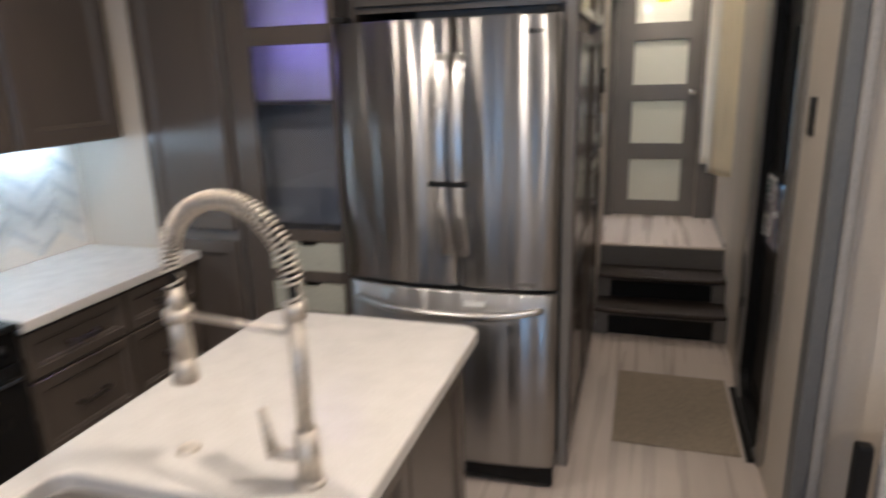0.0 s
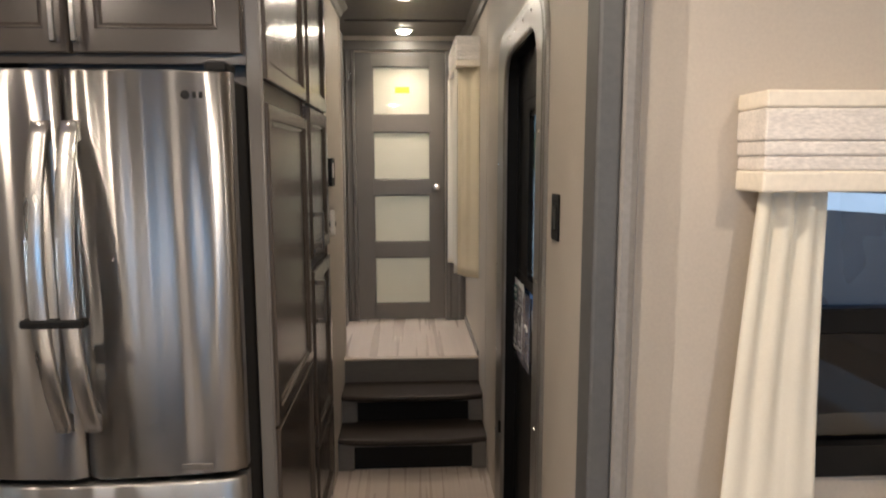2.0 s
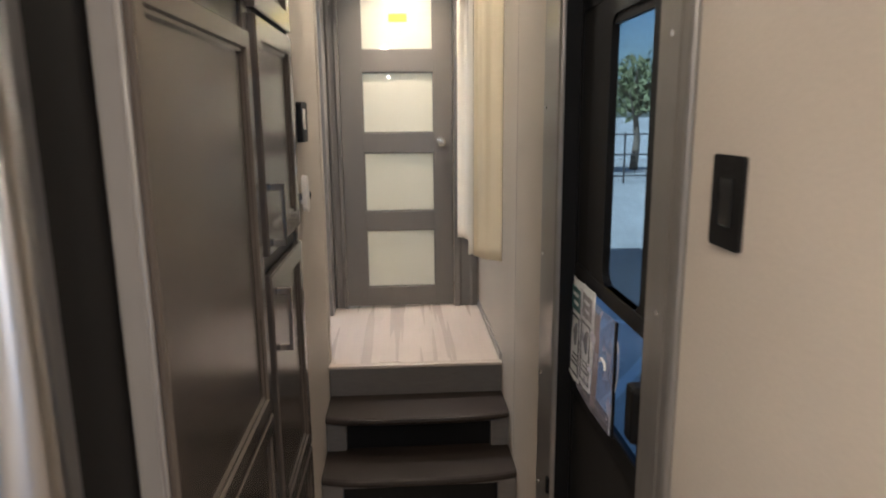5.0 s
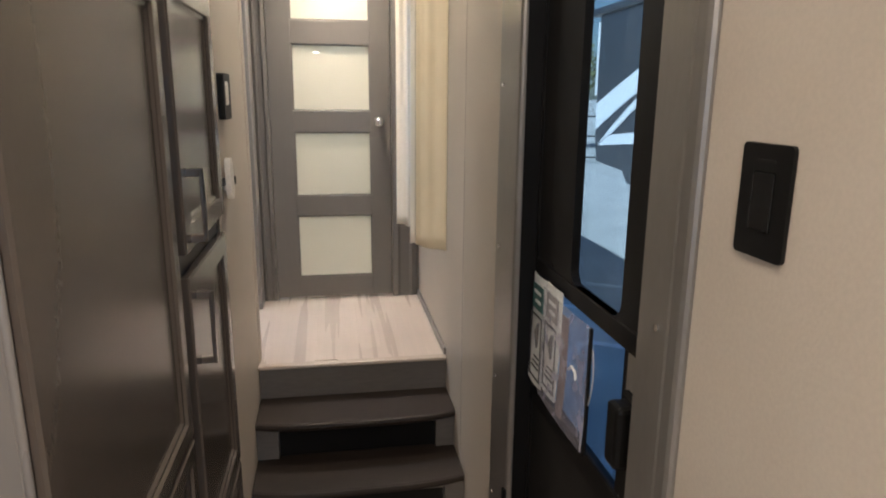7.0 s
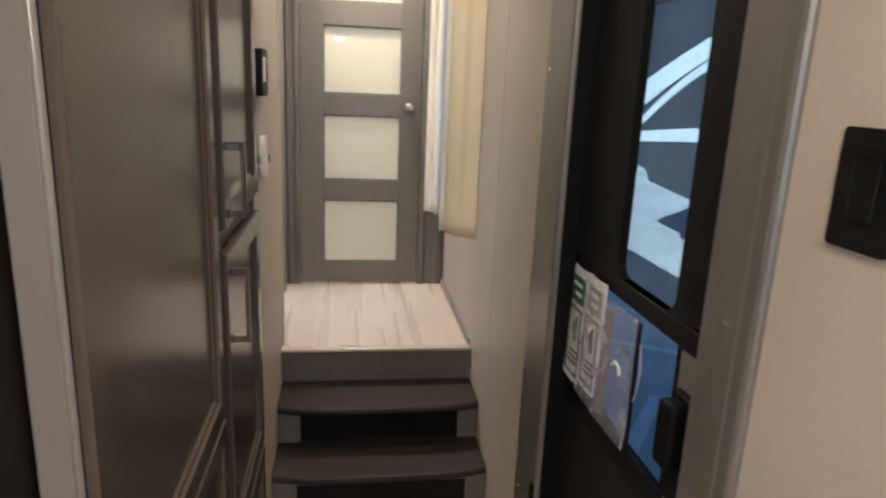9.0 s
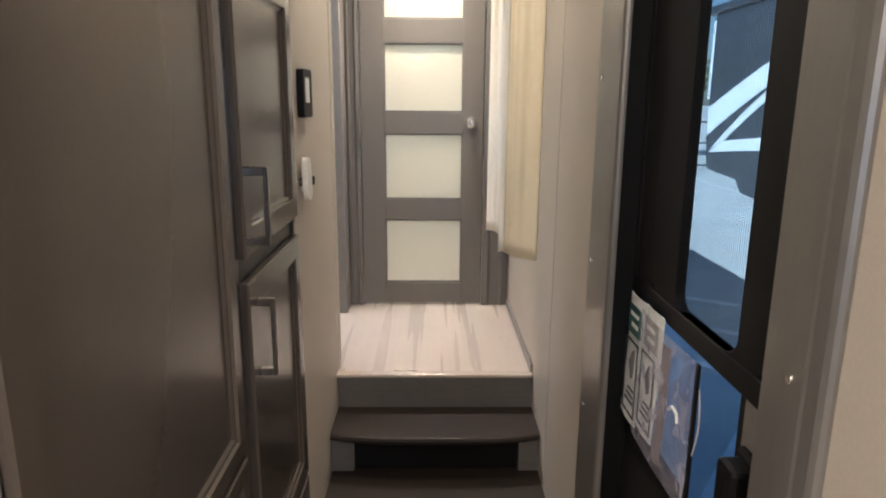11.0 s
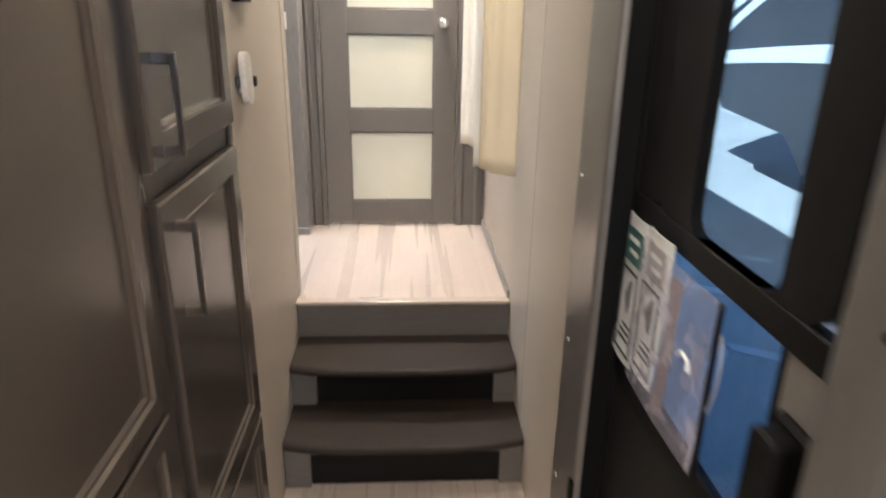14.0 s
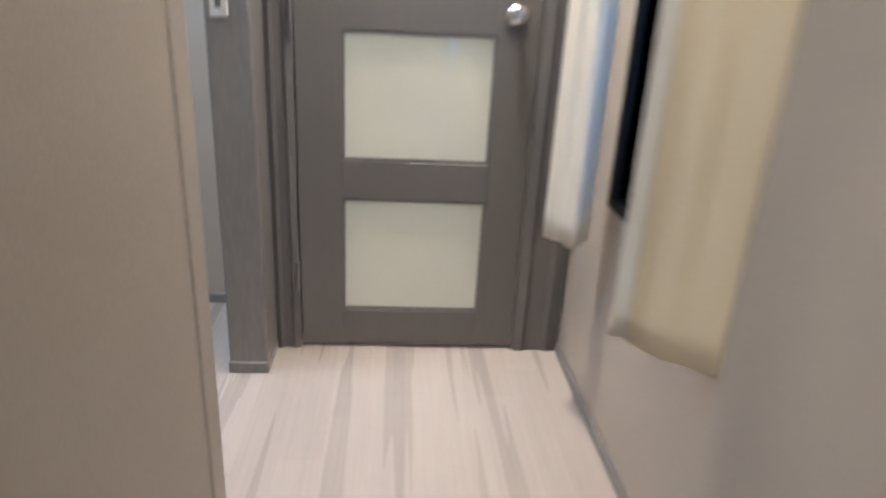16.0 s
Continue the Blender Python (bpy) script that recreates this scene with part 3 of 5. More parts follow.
for k, (z0, z1) in enumerate(LIGHTS):
    bm = bmesh.new()
    ring_prism(bm, [(GX0, z0), (GX1, z0), (GX1, z1), (GX0, z1)], [(GX0 + 0.007, z0 + 0.007), (GX1 - 0.007, z0 + 0.007), (GX1 - 0.007, z1 - 0.007), (GX0 + 0.007, z1 - 0.007)], "y", fy0 + 0.004, fy0 + 0.016)
    part("glazing_bead", bm, door_grey, door)
    bm = boxed(GX0 + 0.001, GX1 - 0.001, END + 0.004, END + 0.012, z0 + 0.001, z1 - 0.001)
    tip = Matrix.Translation((0, END + 0.008, (z0 + z1) / 2))
    bmesh.ops.transform(bm, matrix=tip @ Matrix.Rotation(radians(-0.7), 4, "X") @ tip.inverted(), verts=bm.verts)
    part("pane", bm, pane_frost, door, "frosted cream glass pane")
knob = part("door_knob", tube(bmesh.new(), [(0.430, END - 0.012, 1.455), (0.430, END - 0.020, 1.455)], 0.028, 20), steel, door, "polished chrome door knob", smooth=True)
bm = bmesh.new()
add_cyl(bm, (0.430, END - 0.018, 1.455), (0.430, END - 0.045, 1.455), 0.010)
r = bmesh.ops.create_uvsphere(bm, u_segments=20, v_segments=12, radius=0.026)
bmesh.ops.scale(bm, vec=(1, 0.75, 1), verts=r["verts"])
bmesh.ops.translate(bm, vec=(0.430, END - 0.056, 1.455), verts=r["verts"])
part("knob_ball", bm, steel, knob, smooth=True)
for z in (0.72, 1.42, 2.18):
    part("hinge", cyl((DX0 - 0.002, END - 0.026, z - 0.045), (DX0 - 0.002, END - 0.026, z + 0.045), 0.006, seg=10), alu, door, "small metal hinge")
solo("door_hook", tube(bmesh.new(), [(-0.175, END - 0.02, 2.19), (-0.172, END - 0.05, 2.19), (-0.168, END - 0.055, 2.22), (-0.168, END - 0.05, 2.25)], 0.005, 8), steel, "small chrome hook catch on the door casing", "hook", smooth=True)
solo("sticker", boxed(0.145, 0.245, END + 0.0015, END + 0.004, 2.108, 2.150, 0.0005, 1), yellow_m, "bright yellow sticker on the top glass pane", "sticker")

# ---- recessed ceiling lights ----
for k, (px, py) in enumerate(HALL_LIGHTS + ROOM_LIGHTS):
    bm = bmesh.new()
    ring = [(0.062, 0.0), (0.066, -0.004), (0.062, -0.010), (0.050, -0.012), (0.046, -0.006), (0.046, 0.0)]
    n = 28
    loops = [[bm.verts.new((px + rr * math.cos(2 * math.pi * i / n), py + rr * math.sin(2 * math.pi * i / n), CEIL + zz)) for i in range(n)] for rr, zz in ring]
    for a, b in zip(loops, loops[1:]):
        for i in range(n):
            bm.faces.new((a[i], a[(i + 1) % n], b[(i + 1) % n], b[i]))
    light = thing("ceiling_light", "round white recessed ceiling light, switched on", "ceiling light", "recessed ceiling lights")
    part("trim_ring", bm, white_plastic, light, smooth=True)
    part("lens", cyl((px, py, CEIL - 0.020), (px, py, CEIL - 0.001), 0.040, 0.0455, seg=28), lens_glow, light, "glowing warm lens", smooth=True)

# ---- pantry along the hall ----
pantry = thing("pantry_cabinet", "tall taupe wooden pantry with framed doors along the hall", "cabinet")
PZ = 0.10
part("body", boxed(L - 0.62, L - 0.004, 2.30, 3.515, PZ, CEIL - 0.004), cab_dark, pantry)
part("toe_kick", boxed(L - 0.58, L - 0.05, 2.30, 3.515, 0.0, PZ), black, pantry)
bm = bmesh.new()
for y0, y1 in ((2.908, 2.974), (3.480, 3.517)):
    add_box(bm, L - 0.006, L + 0.004, y0, y1, PZ, CEIL - 0.06, 0.003, 1)
part("face_frame", bm, cab, pantry)


def hall_door(y0, y1, z0, z1, handle=None, rail=0.055):
    m = Matrix.Translation((L - 0.002, y0, z0)) @ FACE_X
    d = shaker("door", y1 - y0, z1 - z0, m, pantry, cab, rail=rail, thick=0.022)
    if handle:
        hy, hz, ln = handle
        bar_pull(Matrix.Translation((L + 0.018, hy, hz)) @ FACE_X, ln, d)


hall_door(2.250, 2.905, 1.850, 2.425, rail=0.040)
hall_door(2.250, 2.905, 0.888, 1.788, rail=0.040)
hall_door(2.250, 2.905, 0.115, 0.876, rail=0.040)
hall_door(2.978, 3.476, 1.850, 2.425)
hall_door(2.978, 3.476, 1.258, 1.838, (3.035, 1.275, 0.160))
hall_door(2.978, 3.476, 0.495, 1.208, (3.042, 0.990, 0.172))
hall_door(2.978, 3.476, 0.115, 0.482)

# refrigerator surround
surround = thing("refrigerator_surround", "taupe wooden surround and cupboard over the refrigerator", "cabinet")
FY = 2.238
# stile and bead take a lighter tone than the cabinet taupe
part("end_stile", boxed(L - 0.032, L + 0.004, FY, 2.2495, 0.0, CEIL - 0.004, 0.003, 1), stile_grey, surround, "end stile, greyer and lighter than the doors")
part("corner_bead", cyl((L + 0.005, FY + 0.005, 0.0), (L + 0.005, FY + 0.005, CEIL - 0.004), 0.005, seg=12), stile_grey, surround, "slim rounded corner bead", smooth=True)
part("side_panel", boxed(L - 0.032, L - 0.0045, 2.2497, 2.300, 0.0, CEIL - 0.004), cab, surround)
part("side_panel", boxed(-1.035, -1.003, FY, 2.78, 0.0, CEIL - 0.004, 0.003, 1), cab, surround)
part("back_panel", boxed(-1.003, L - 0.032, 2.74, 2.78, 0.0, CEIL - 0.004), cab_dark, surround)
part("upper_box", boxed(-1.003, L - 0.032, FY + 0.004, 2.74, 1.885, CEIL - 0.004), cab, surround)
for x0, x1, hx in ((-1.000, -0.620, -0.642), (-0.612, -0.184, -0.590)):
    d = shaker("door", x1 - x0, 0.56, Matrix.Translation((x0, FY + 0.004, 1.908)), surround, cab, rail=0.06, thick=0.022)
    bar_pull(Matrix.Translation((hx, FY - 0.018, 1.930)), 0.15, d, steel, "polished metal bar pull")

# ---- refrigerator ----
fridge = thing("refrigerator", "brushed stainless steel french-door refrigerator with bottom freezer", "refrigerator")
FX0, FX1 = -1.012, -0.168
FM = (FX0 + FX1) / 2 + 0.055  # the doors meet a little off the middle
part("cabinet_body", boxed(FX0 + 0.012, FX1 - 0.016, 2.075, 2.73, 0.06, 1.830, 0.004, 1), charcoal, fridge)
part("kick_plate", boxed(FX0 + 0.01, FX1 - 0.01, 2.05, 2.08, 0.02, 0.12, 0.004, 1), charcoal, fridge)
part("foot", boxed(FX0 + 0.03, FX1 - 0.03, 2.12, 2.70, 0.0, 0.06), black, fridge)


def fridge_y(x):
    """Bowed front."""
    u = (x - FM) / (FX1 - FX0) * 2
    return 1.985 + 0.040 * u * u


def fridge_panel(x0, x1, z0, z1, seg=14, lean=0.0):
    bm = bmesh.new()
    r = 0.012
    xs = [x0 + (x1 - x0) * i / seg for i in range(seg + 1)]
    rows = []
    for i, x in enumerate(xs):
        e = min(x - x0, x1 - x)
        dip = r * (1 - math.sqrt(max(0.0, 1 - (1 - min(1, e / r)) ** 2))) if e < r else 0
        y = fridge_y(x) + dip
        rows.append([bm.verts.new(p) for p in ((x, 2.07, z0), (x, y + lean + 0.006, z0), (x, y + lean, z0 + 0.006), (x, y, z1 - 0.006), (x, y + 0.006, z1), (x, 2.07, z1))])
    for a, b in zip(rows, rows[1:]):
        for k in range(6):
            bm.faces.new((a[k], a[(k + 1) % 6], b[(k + 1) % 6], b[k]))
    bm.faces.new(rows[0])
    bm.faces.new(rows[-1][::-1])
    return bm


SPLIT, TOPZ = 0.858, 1.838
for x0, x1, hx, s in ((FX0, FM - 0.004, FM - 0.035, -1), (FM + 0.004, FX1, FM + 0.030, 1)):
    d = part("door", fridge_panel(x0, x1, SPLIT + 0.012, TOPZ), fridge_steel, fridge, "bowed stainless steel door", smooth=True)
    yb = fridge_y(hx)
    pts = [(hx, yb - 0.082 + 0.070 * abs(2 * t - 1) ** 2.2, 1.000 + 0.722 * t) for t in (k / 24 for k in range(25))]
    bm = bmesh.new()
    rows = []
    for p in pts:
        rows.append([bm.verts.new((p[0] + a, p[1] + b, p[2])) for a, b in ((-0.019, 0.001), (-0.0185, -0.0045), (-0.016, -0.006), (0.0, -0.0065), (0.016, -0.006), (0.0185, -0.0045), (0.019, 0.001), (0.0185, 0.006), (-0.0185, 0.006))])
    for a, b in zip(rows, rows[1:]):
        for k in range(9):
            bm.faces.new((a[k], a[(k + 1) % 9], b[(k + 1) % 9], b[k]))
    bm.faces.new(rows[0])
    bm.faces.new(rows[-1][::-1])
    add_box(bm, hx - 0.014, hx + 0.014, yb - 0.022, yb + 0.004, 0.998, 1.04, 0.004, 1)
    add_box(bm, hx - 0.014, hx + 0.014, yb - 0.022, yb + 0.004, 1.678, 1.721, 0.004, 1)
    part("handle", bm, handle_steel, d, "curved stainless bow handle", smooth=True)
freezer = part("freezer_drawer", fridge_panel(FX0, FX1, 0.125, SPLIT - 0.004, 24, 0.0), freezer_steel, fridge, "stainless steel freezer drawer", smooth=True)
bm = bmesh.new()
hp = [(FX0 + 0.05 + (FX1 - FX0 - 0.10) * t, fridge_y(FX0 + 0.05 + (FX1 - FX0 - 0.1) * t) - 0.05 + 0.045 * abs(2 * t - 1) ** 4, 0.795 - 0.022 * (1 - (2 * t - 1) ** 2)) for t in (k / 30 for k in range(31))]
tube(bm, hp, 0.013, 10)
part("handle", bm, handle_steel, freezer, "long curved freezer handle", smooth=True)
for hx in (FX0 + 0.03, FX1 - 0.03):
    part("hinge_cover", boxed(hx - 0.028, hx + 0.022, 2.03, 2.12, TOPZ + 0.001, TOPZ + 0.024, 0.006, 2), charcoal, fridge, "dark plastic hinge cover")
part("badge_strip", boxed(-0.315, -0.238, fridge_y(-0.28) - 0.004, fridge_y(-0.28), 0.885, 0.901, 0.001, 1), alu, fridge, "small pale badge strip")
bm = bmesh.new()
add_cyl(bm, (-0.262, fridge_y(-0.25) - 0.003, 1.782), (-0.262, fridge_y(-0.25) + 0.002, 1.782), 0.010, seg=16)
add_box(bm, -0.246, -0.238, fridge_y(-0.24) - 0.003, fridge_y(-0.24) + 0.001, 1.775, 1.789)
add_box(bm, -0.232, -0.224, fridge_y(-0.23) - 0.003, fridge_y(-0.23) + 0.001, 1.775, 1.789)
part("emblem", bm, charcoal, fridge, "small round metal emblem")
bm = boxed(FM - 0.075, FM + 0.065, fridge_y(FM) - 0.092, fridge_y(FM) - 0.064, 1.268, 1.287, 0.004, 1)
solo("door_strap", bm, black, "black strap tying the two refrigerator handles together", "strap")
solo("tape_label", boxed(-0.50, -0.42, fridge_y(-0.46) - 0.046, fridge_y(-0.46) - 0.0435, 0.815, 0.835), paper_m, "pale tape tag on the freezer handle", "label")

# ---- tall glass-front cabinet beside the refrigerator ----
gcab = thing("display_cabinet", "tall dark cabinet with glass doors and purple LED light", "cabinet")
GA, GB, GY = -1.530, -1.038, 2.14
part("back_panel", boxed(GA, GB, 2.60, 2.62, 0.0, CEIL - 0.004), cab_dark, gcab)
part("side_panel", boxed(GA - 0.02, GA, GY, 2.62, 0.0, CEIL - 0.004), cab_dark, gcab)
part("side_panel", boxed(GB - 0.016, GB - 0.0002, GY, 2.62, 0.0, CEIL - 0.004), cab_dark, gcab)
bm = bmesh.new()
for x0, x1 in ((GA, -1.425), (-1.072, GB)):
    add_box(bm, x0, x1, GY - 0.02, GY, 0.0, CEIL - 0.004, 0.003, 1)
for z0, z1 in ((2.40, CEIL - 0.004), (1.778, 1.850), (0.98, 1.03), (0.80, 0.85), (0.0, 0.66)):
    add_box(bm, -1.425, -1.072, GY - 0.0195, GY - 0.0005, z0, z1, 0.002, 1)
part("face_frame", bm, cab, gcab)
part("shelf", boxed(GA, GB - 0.016, GY + 0.01, 2.60, 1.800, 1.815), cab_dark, gcab)
part("shelf", boxed(GA, GB - 0.016, GY + 0.01, 2.60, 1.545, 1.56), cab_dark, gcab)
# panel carries the glass reflection in its lightened colour
part("lower_back", boxed(GA + 0.001, GB - 0.017, GY + 0.16, GY + 0.17, 1.012, 1.544), cabinet_back_sheen, gcab, "lower back, its grey lightened for the glass reflection")
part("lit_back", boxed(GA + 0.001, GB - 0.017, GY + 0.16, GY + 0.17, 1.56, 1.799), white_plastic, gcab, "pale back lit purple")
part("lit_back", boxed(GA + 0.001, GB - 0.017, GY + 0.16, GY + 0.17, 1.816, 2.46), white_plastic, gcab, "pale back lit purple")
part("shelf", boxed(GA, GB - 0.016, GY + 0.01, 2.60, 0.99, 1.01), cab_dark, gcab)
part("pane", boxed(-1.425, -1.072, GY - 0.012, GY - 0.007, 1.850, 2.40), pane_cabinet, gcab, "glass door pane")
part("pane", boxed(-1.425, -1.072, GY - 0.012, GY - 0.007, 1.03, 1.778), pane_cabinet, gcab, "glass door pane")
part("led_strip", boxed(-1.413, -1.084, GY + 0.02, GY + 0.03, 1.788, 1.796), purple_glow, gcab, "glowing purple strip hidden behind the frame")
# extra unseen strip, added to light the upper back from below
part("led_strip", boxed(-1.413, -1.084, GY + 0.02, GY + 0.03, 1.8155, 1.823), purple_glow, gcab, "glowing purple strip hidden behind the frame")
part("led_strip", boxed(-1.413, -1.084, GY + 0.02, GY + 0.03, 2.40, 2.408), purple_glow, gcab, "glowing purple strip hidden behind the frame")
for z0, z1 in ((0.85, 0.975), (0.665, 0.795)):
    bm = bmesh.new()
    mid = (-1.425 - 1.052) / 2
    prism(bm, [(-1.419, z0), (-1.078, z0), (-1.078, z1), (mid + 0.05, z1), (mid + 0.035, z1 - 0.018), (mid - 0.035, z1 - 0.018), (mid - 0.05, z1), (-1.419, z1)], "y", GY - 0.018, GY + 0.005)
    part("drawer_front", bm, drawer_cream, gcab, "cream drawer front with a scooped finger grip")
tall = thing("tall_cabinet", "dark tall cabinet end panel with framed door", "cabinet")
part("body", boxed(-1.975, -1.552, 2.112, 2.60, 0.0, CEIL - 0.004), cab_dark, tall)
shaker("door", 0.40, 1.30, Matrix.Translation((-1.965, 2.110, 1.02)), tall, cab, rail=0.055)
shaker("door", 0.40, 0.85, Matrix.Translation((-1.965, 2.110, 0.12)), tall, cab, rail=0.055)

# ---- kitchen counter along the side wall ----
CF = -1.765
base = thing("base_cabinet", "dark taupe kitchen base cabinet with drawers", "cabinet")
part("body", boxed(WEST + 0.002, CF - 0.045, 1.205, 2.098, 0.09, 0.879), cab_dark, base)
part("toe_kick", boxed(WEST + 0.002, CF - 0.10, 1.205, 2.098, 0.0, 0.09), black, base)
for y0, y1 in ((1.215, 1.655), (1.665, 2.09)):
    for z0, z1 in ((0.70, 0.865), (0.41, 0.69), (0.11, 0.40)):
        d = shaker("drawer", y1 - y0, z1 - z0, Matrix.Translation((CF - 0.047, y0, z0)) @ FACE_X, base, cab, rail=0.035)
        ln = 0.13
        m = Matrix.Translation((CF - 0.027, (y0 + y1) / 2 - ln / 2, (z0 + z1) / 2)) @ FACE_X @ Matrix.Rotation(radians(90), 4, "Y")
        bar_pull(m, ln, d)
solo("worktop", boxed(WEST + 0.002, CF, 1.205, 2.098, 0.880, 0.920, 0.006, 2), quartz, "white solid-surface kitchen worktop", "worktop")
oven = thing("kitchen_range", "black kitchen range beside the worktop", "range")
part("body", boxed(WEST + 0.002, CF - 0.03, 0.60, 1.200, 0.0, 0.90, 0.004, 1), black, oven)
part("cooktop", boxed(WEST + 0.002, CF - 0.005, 0.60, 1.200, 0.901, 0.925, 0.006, 2), black_gloss, oven, "glossy black cooktop")
part("oven_door", boxed(CF - 0.03, CF - 0.005, 0.615, 1.185, 0.20, 0.80, 0.006, 2), black_gloss, oven, "black glass oven door")
bm = bmesh.new()
tube(bm, [(CF + 0.03, 0.66, 0.76), (CF + 0.03, 1.14, 0.76)], 0.010, 10)
add_box(bm, CF - 0.01, CF + 0.03, 0.67, 0.69, 0.753, 0.767)
add_box(bm, CF - 0.01, CF + 0.03, 1.11, 1.13, 0.753, 0.767)
part("handle", bm, steel, oven, "steel oven handle", smooth=True)
for k in range(4):
    part("knob", cyl((CF - 0.006, 0.69 + k * 0.14, 0.855), (CF + 0.018, 0.69 + k * 0.14, 0.855), 0.019, 0.016, 16), black, oven, "black control knob", smooth=True)
base2 = copy_thing(base, Matrix.Translation((0, -1.51, 0)))
solo("worktop", boxed(WEST + 0.002, CF, -0.305, 0.595, 0.880, 0.920, 0.006, 2), quartz, "white solid-surface kitchen worktop", "worktop")
UCX = -2.05
for y0, y1 in ((1.56, 2.06), (1.03, 1.545), (0.48, 1.015)):
    u = thing("wall_cabinet", "dark taupe wooden wall cabinet above the worktop", "cabinet", "kitchen wall cabinets")
    part("body", boxed(WEST + 0.002, UCX - 0.022, y0, y1, 1.42, CEIL - 0.06, 0.002, 1), cab_dark, u)
    shaker("door", y1 - y0 - 0.01, 1.03, Matrix.Translation((UCX - 0.022, y0 + 0.005, 1.425)) @ FACE_X, u, cab, rail=0.06)
lamp_strip = solo("under_cabinet_light", boxed(WEST + 0.08, WEST + 0.11, 0.6, 2.0, 1.405, 1.419, 0.003, 1), emitter("cool_led", (0.70, 0.88, 1.0), 25.0), "slim cool-white LED strip under the wall cabinets", "light")

# ---- kitchen island with sink ----
IX0, IX1, IY0, IY1 = -1.045, -0.330, -0.62, 1.525
island = thing("kitchen_island", "dark taupe kitchen island base with framed panels", "kitchen island")
part("body", boxed(IX0 + 0.04, IX1 - 0.045, IY0 + 0.04, IY1 - 0.05, 0.08, 0.878), cab_dark, island)
part("toe_kick", boxed(IX0 + 0.09, IX1 - 0.09, IY0 + 0.09, IY1 - 0.09, 0.0, 0.08), black, island)
for y0, y1 in ((0.96, 1.415), (0.48, 0.95), (0.0, 0.47), (-0.50, -0.01)):
    shaker("panel", y1 - y0, 0.76, Matrix.Translation((IX1 - 0.047, y0, 0.10)) @ FACE_X, island, cab, rail=0.055)
shaker("end_panel", 0.61, 0.76, Matrix.Translation((IX1 - 0.05, IY1 - 0.052, 0.10)) @ Matrix.Rotation(radians(180), 4, "Z"), island, cab, rail=0.06)
# worktop with a sink cut-out
bm = bmesh.new()
outer = round_rect(IX0, IX1, IY0, IY1, 0.05, 6)
sink = round_rect(-0.97, -0.54, 0.05, 0.60, 0.05, 6)
ring_prism(bm, outer, sink, "z", 0.880, 0.914)
bmesh.ops.recalc_face_normals(bm, faces=bm.faces)
es = [e for e in bm.edges if all(v.co.z > 0.913 for v in e.verts) and e.calc_face_angle(0) > 1.0]
bmesh.ops.bevel(bm, geom=es, offset=0.009, segments=3, affect="EDGES", profile=0.5)
solo("island_worktop", bm, quartz, "cream-white solid-surface island worktop with rounded corners", "worktop")
bm = bmesh.new()
inn = round_rect(-0.965, -0.545, 0.055, 0.595, 0.05, 6)
ring_prism(bm, sink, inn, "z", 0.72, 0.8795)
prism(bm, sink, "z", 0.70, 0.72)
sinkt = thing("sink", "cream undermount kitchen sink", "sink")
part("bowl", bm, quartz, sinkt)
part("drain", cyl((-0.755, 0.32, 0.7205), (-0.755, 0.32, 0.726), 0.045, seg=24), steel, sinkt, "round metal drain")
solo("soap_dispenser", cyl((-0.760, 0.726, 0.914), (-0.760, 0.726, 0.922), 0.024, 0.020, 24), nickel, "small round metal dispenser cap on the worktop", "dispenser", smooth=False)

faucet = thing("spring_faucet", "tall brushed nickel spring-neck kitchen faucet", "faucet")
fx, fy, fz = -0.456, 0.690, 0.914
bm = bmesh.new()
add_cyl(bm, (fx, fy, fz), (fx, fy, fz + 0.012), 0.030, 0.028, 24)
add_cyl(bm, (fx, fy, fz + 0.010), (fx, fy, fz + 0.115), 0.0235, 0.0225, 24)
add_cyl(bm, (fx, fy, fz + 0.11), (fx, fy, fz + 0.34), 0.0155, 0.0155, 20)
add_cyl(bm, (fx, fy, fz + 0.335), (fx, fy, fz + 0.365), 0.020, 0.020, 20)
part("post", bm, nickel, faucet, smooth=True)
cx, cr, cz = fx - 0.140, 0.140, fz + 0.40
arc = [(fx, fy, fz + 0.355)] + [(cx + cr * math.cos(radians(a)), fy + 0.035 * (1 - math.cos(radians(a))) / 2, cz + cr * math.sin(radians(a))) for a in range(0, 185, 6)] + [(cx - cr, fy + 0.035, cz - 0.05)]
part("hose", tube(bmesh.new(), arc, 0.0085, 10), black, faucet, "black hose inside the spring", smooth=True)
pts, turns = [], 46
dense = []
for p, q in zip(arc, arc[1:]):
    for k in range(14):
        dense.append(Vector(p).lerp(Vector(q), k / 14))
for i, p in enumerate(dense):
    d = (dense[min(i + 1, len(dense) - 1)] - dense[max(0, i - 1)]).normalized()
    v = Vector((0, 1, 0))
    w = d.cross(v).normalized()
    a = 2 * math.pi * turns * i / len(dense)
    pts.append(p + 0.0165 * (math.cos(a) * v + math.sin(a) * w))
part("spring", tube(bmesh.new(), pts, 0.0028, 6), nickel, faucet, "coiled nickel spring", smooth=True)
sx, sy = cx - cr, fy + 0.035
bm = bmesh.new()
add_cyl(bm, (sx, sy, cz - 0.04), (sx, sy, cz - 0.09), 0.013, 0.018, 20)
add_cyl(bm, (sx, sy, cz - 0.09), (sx, sy, cz - 0.185), 0.018, 0.020, 20)
add_cyl(bm, (sx, sy, cz - 0.185), (sx - 0.004, sy, cz - 0.235), 0.020, 0.027, 20)
part("spray_head", bm, nickel, faucet, smooth=True)
bm = tube(bmesh.new(), [(fx, fy, fz + 0.305), (sx + 0.02, sy, fz + 0.305)], 0.0075, 10)
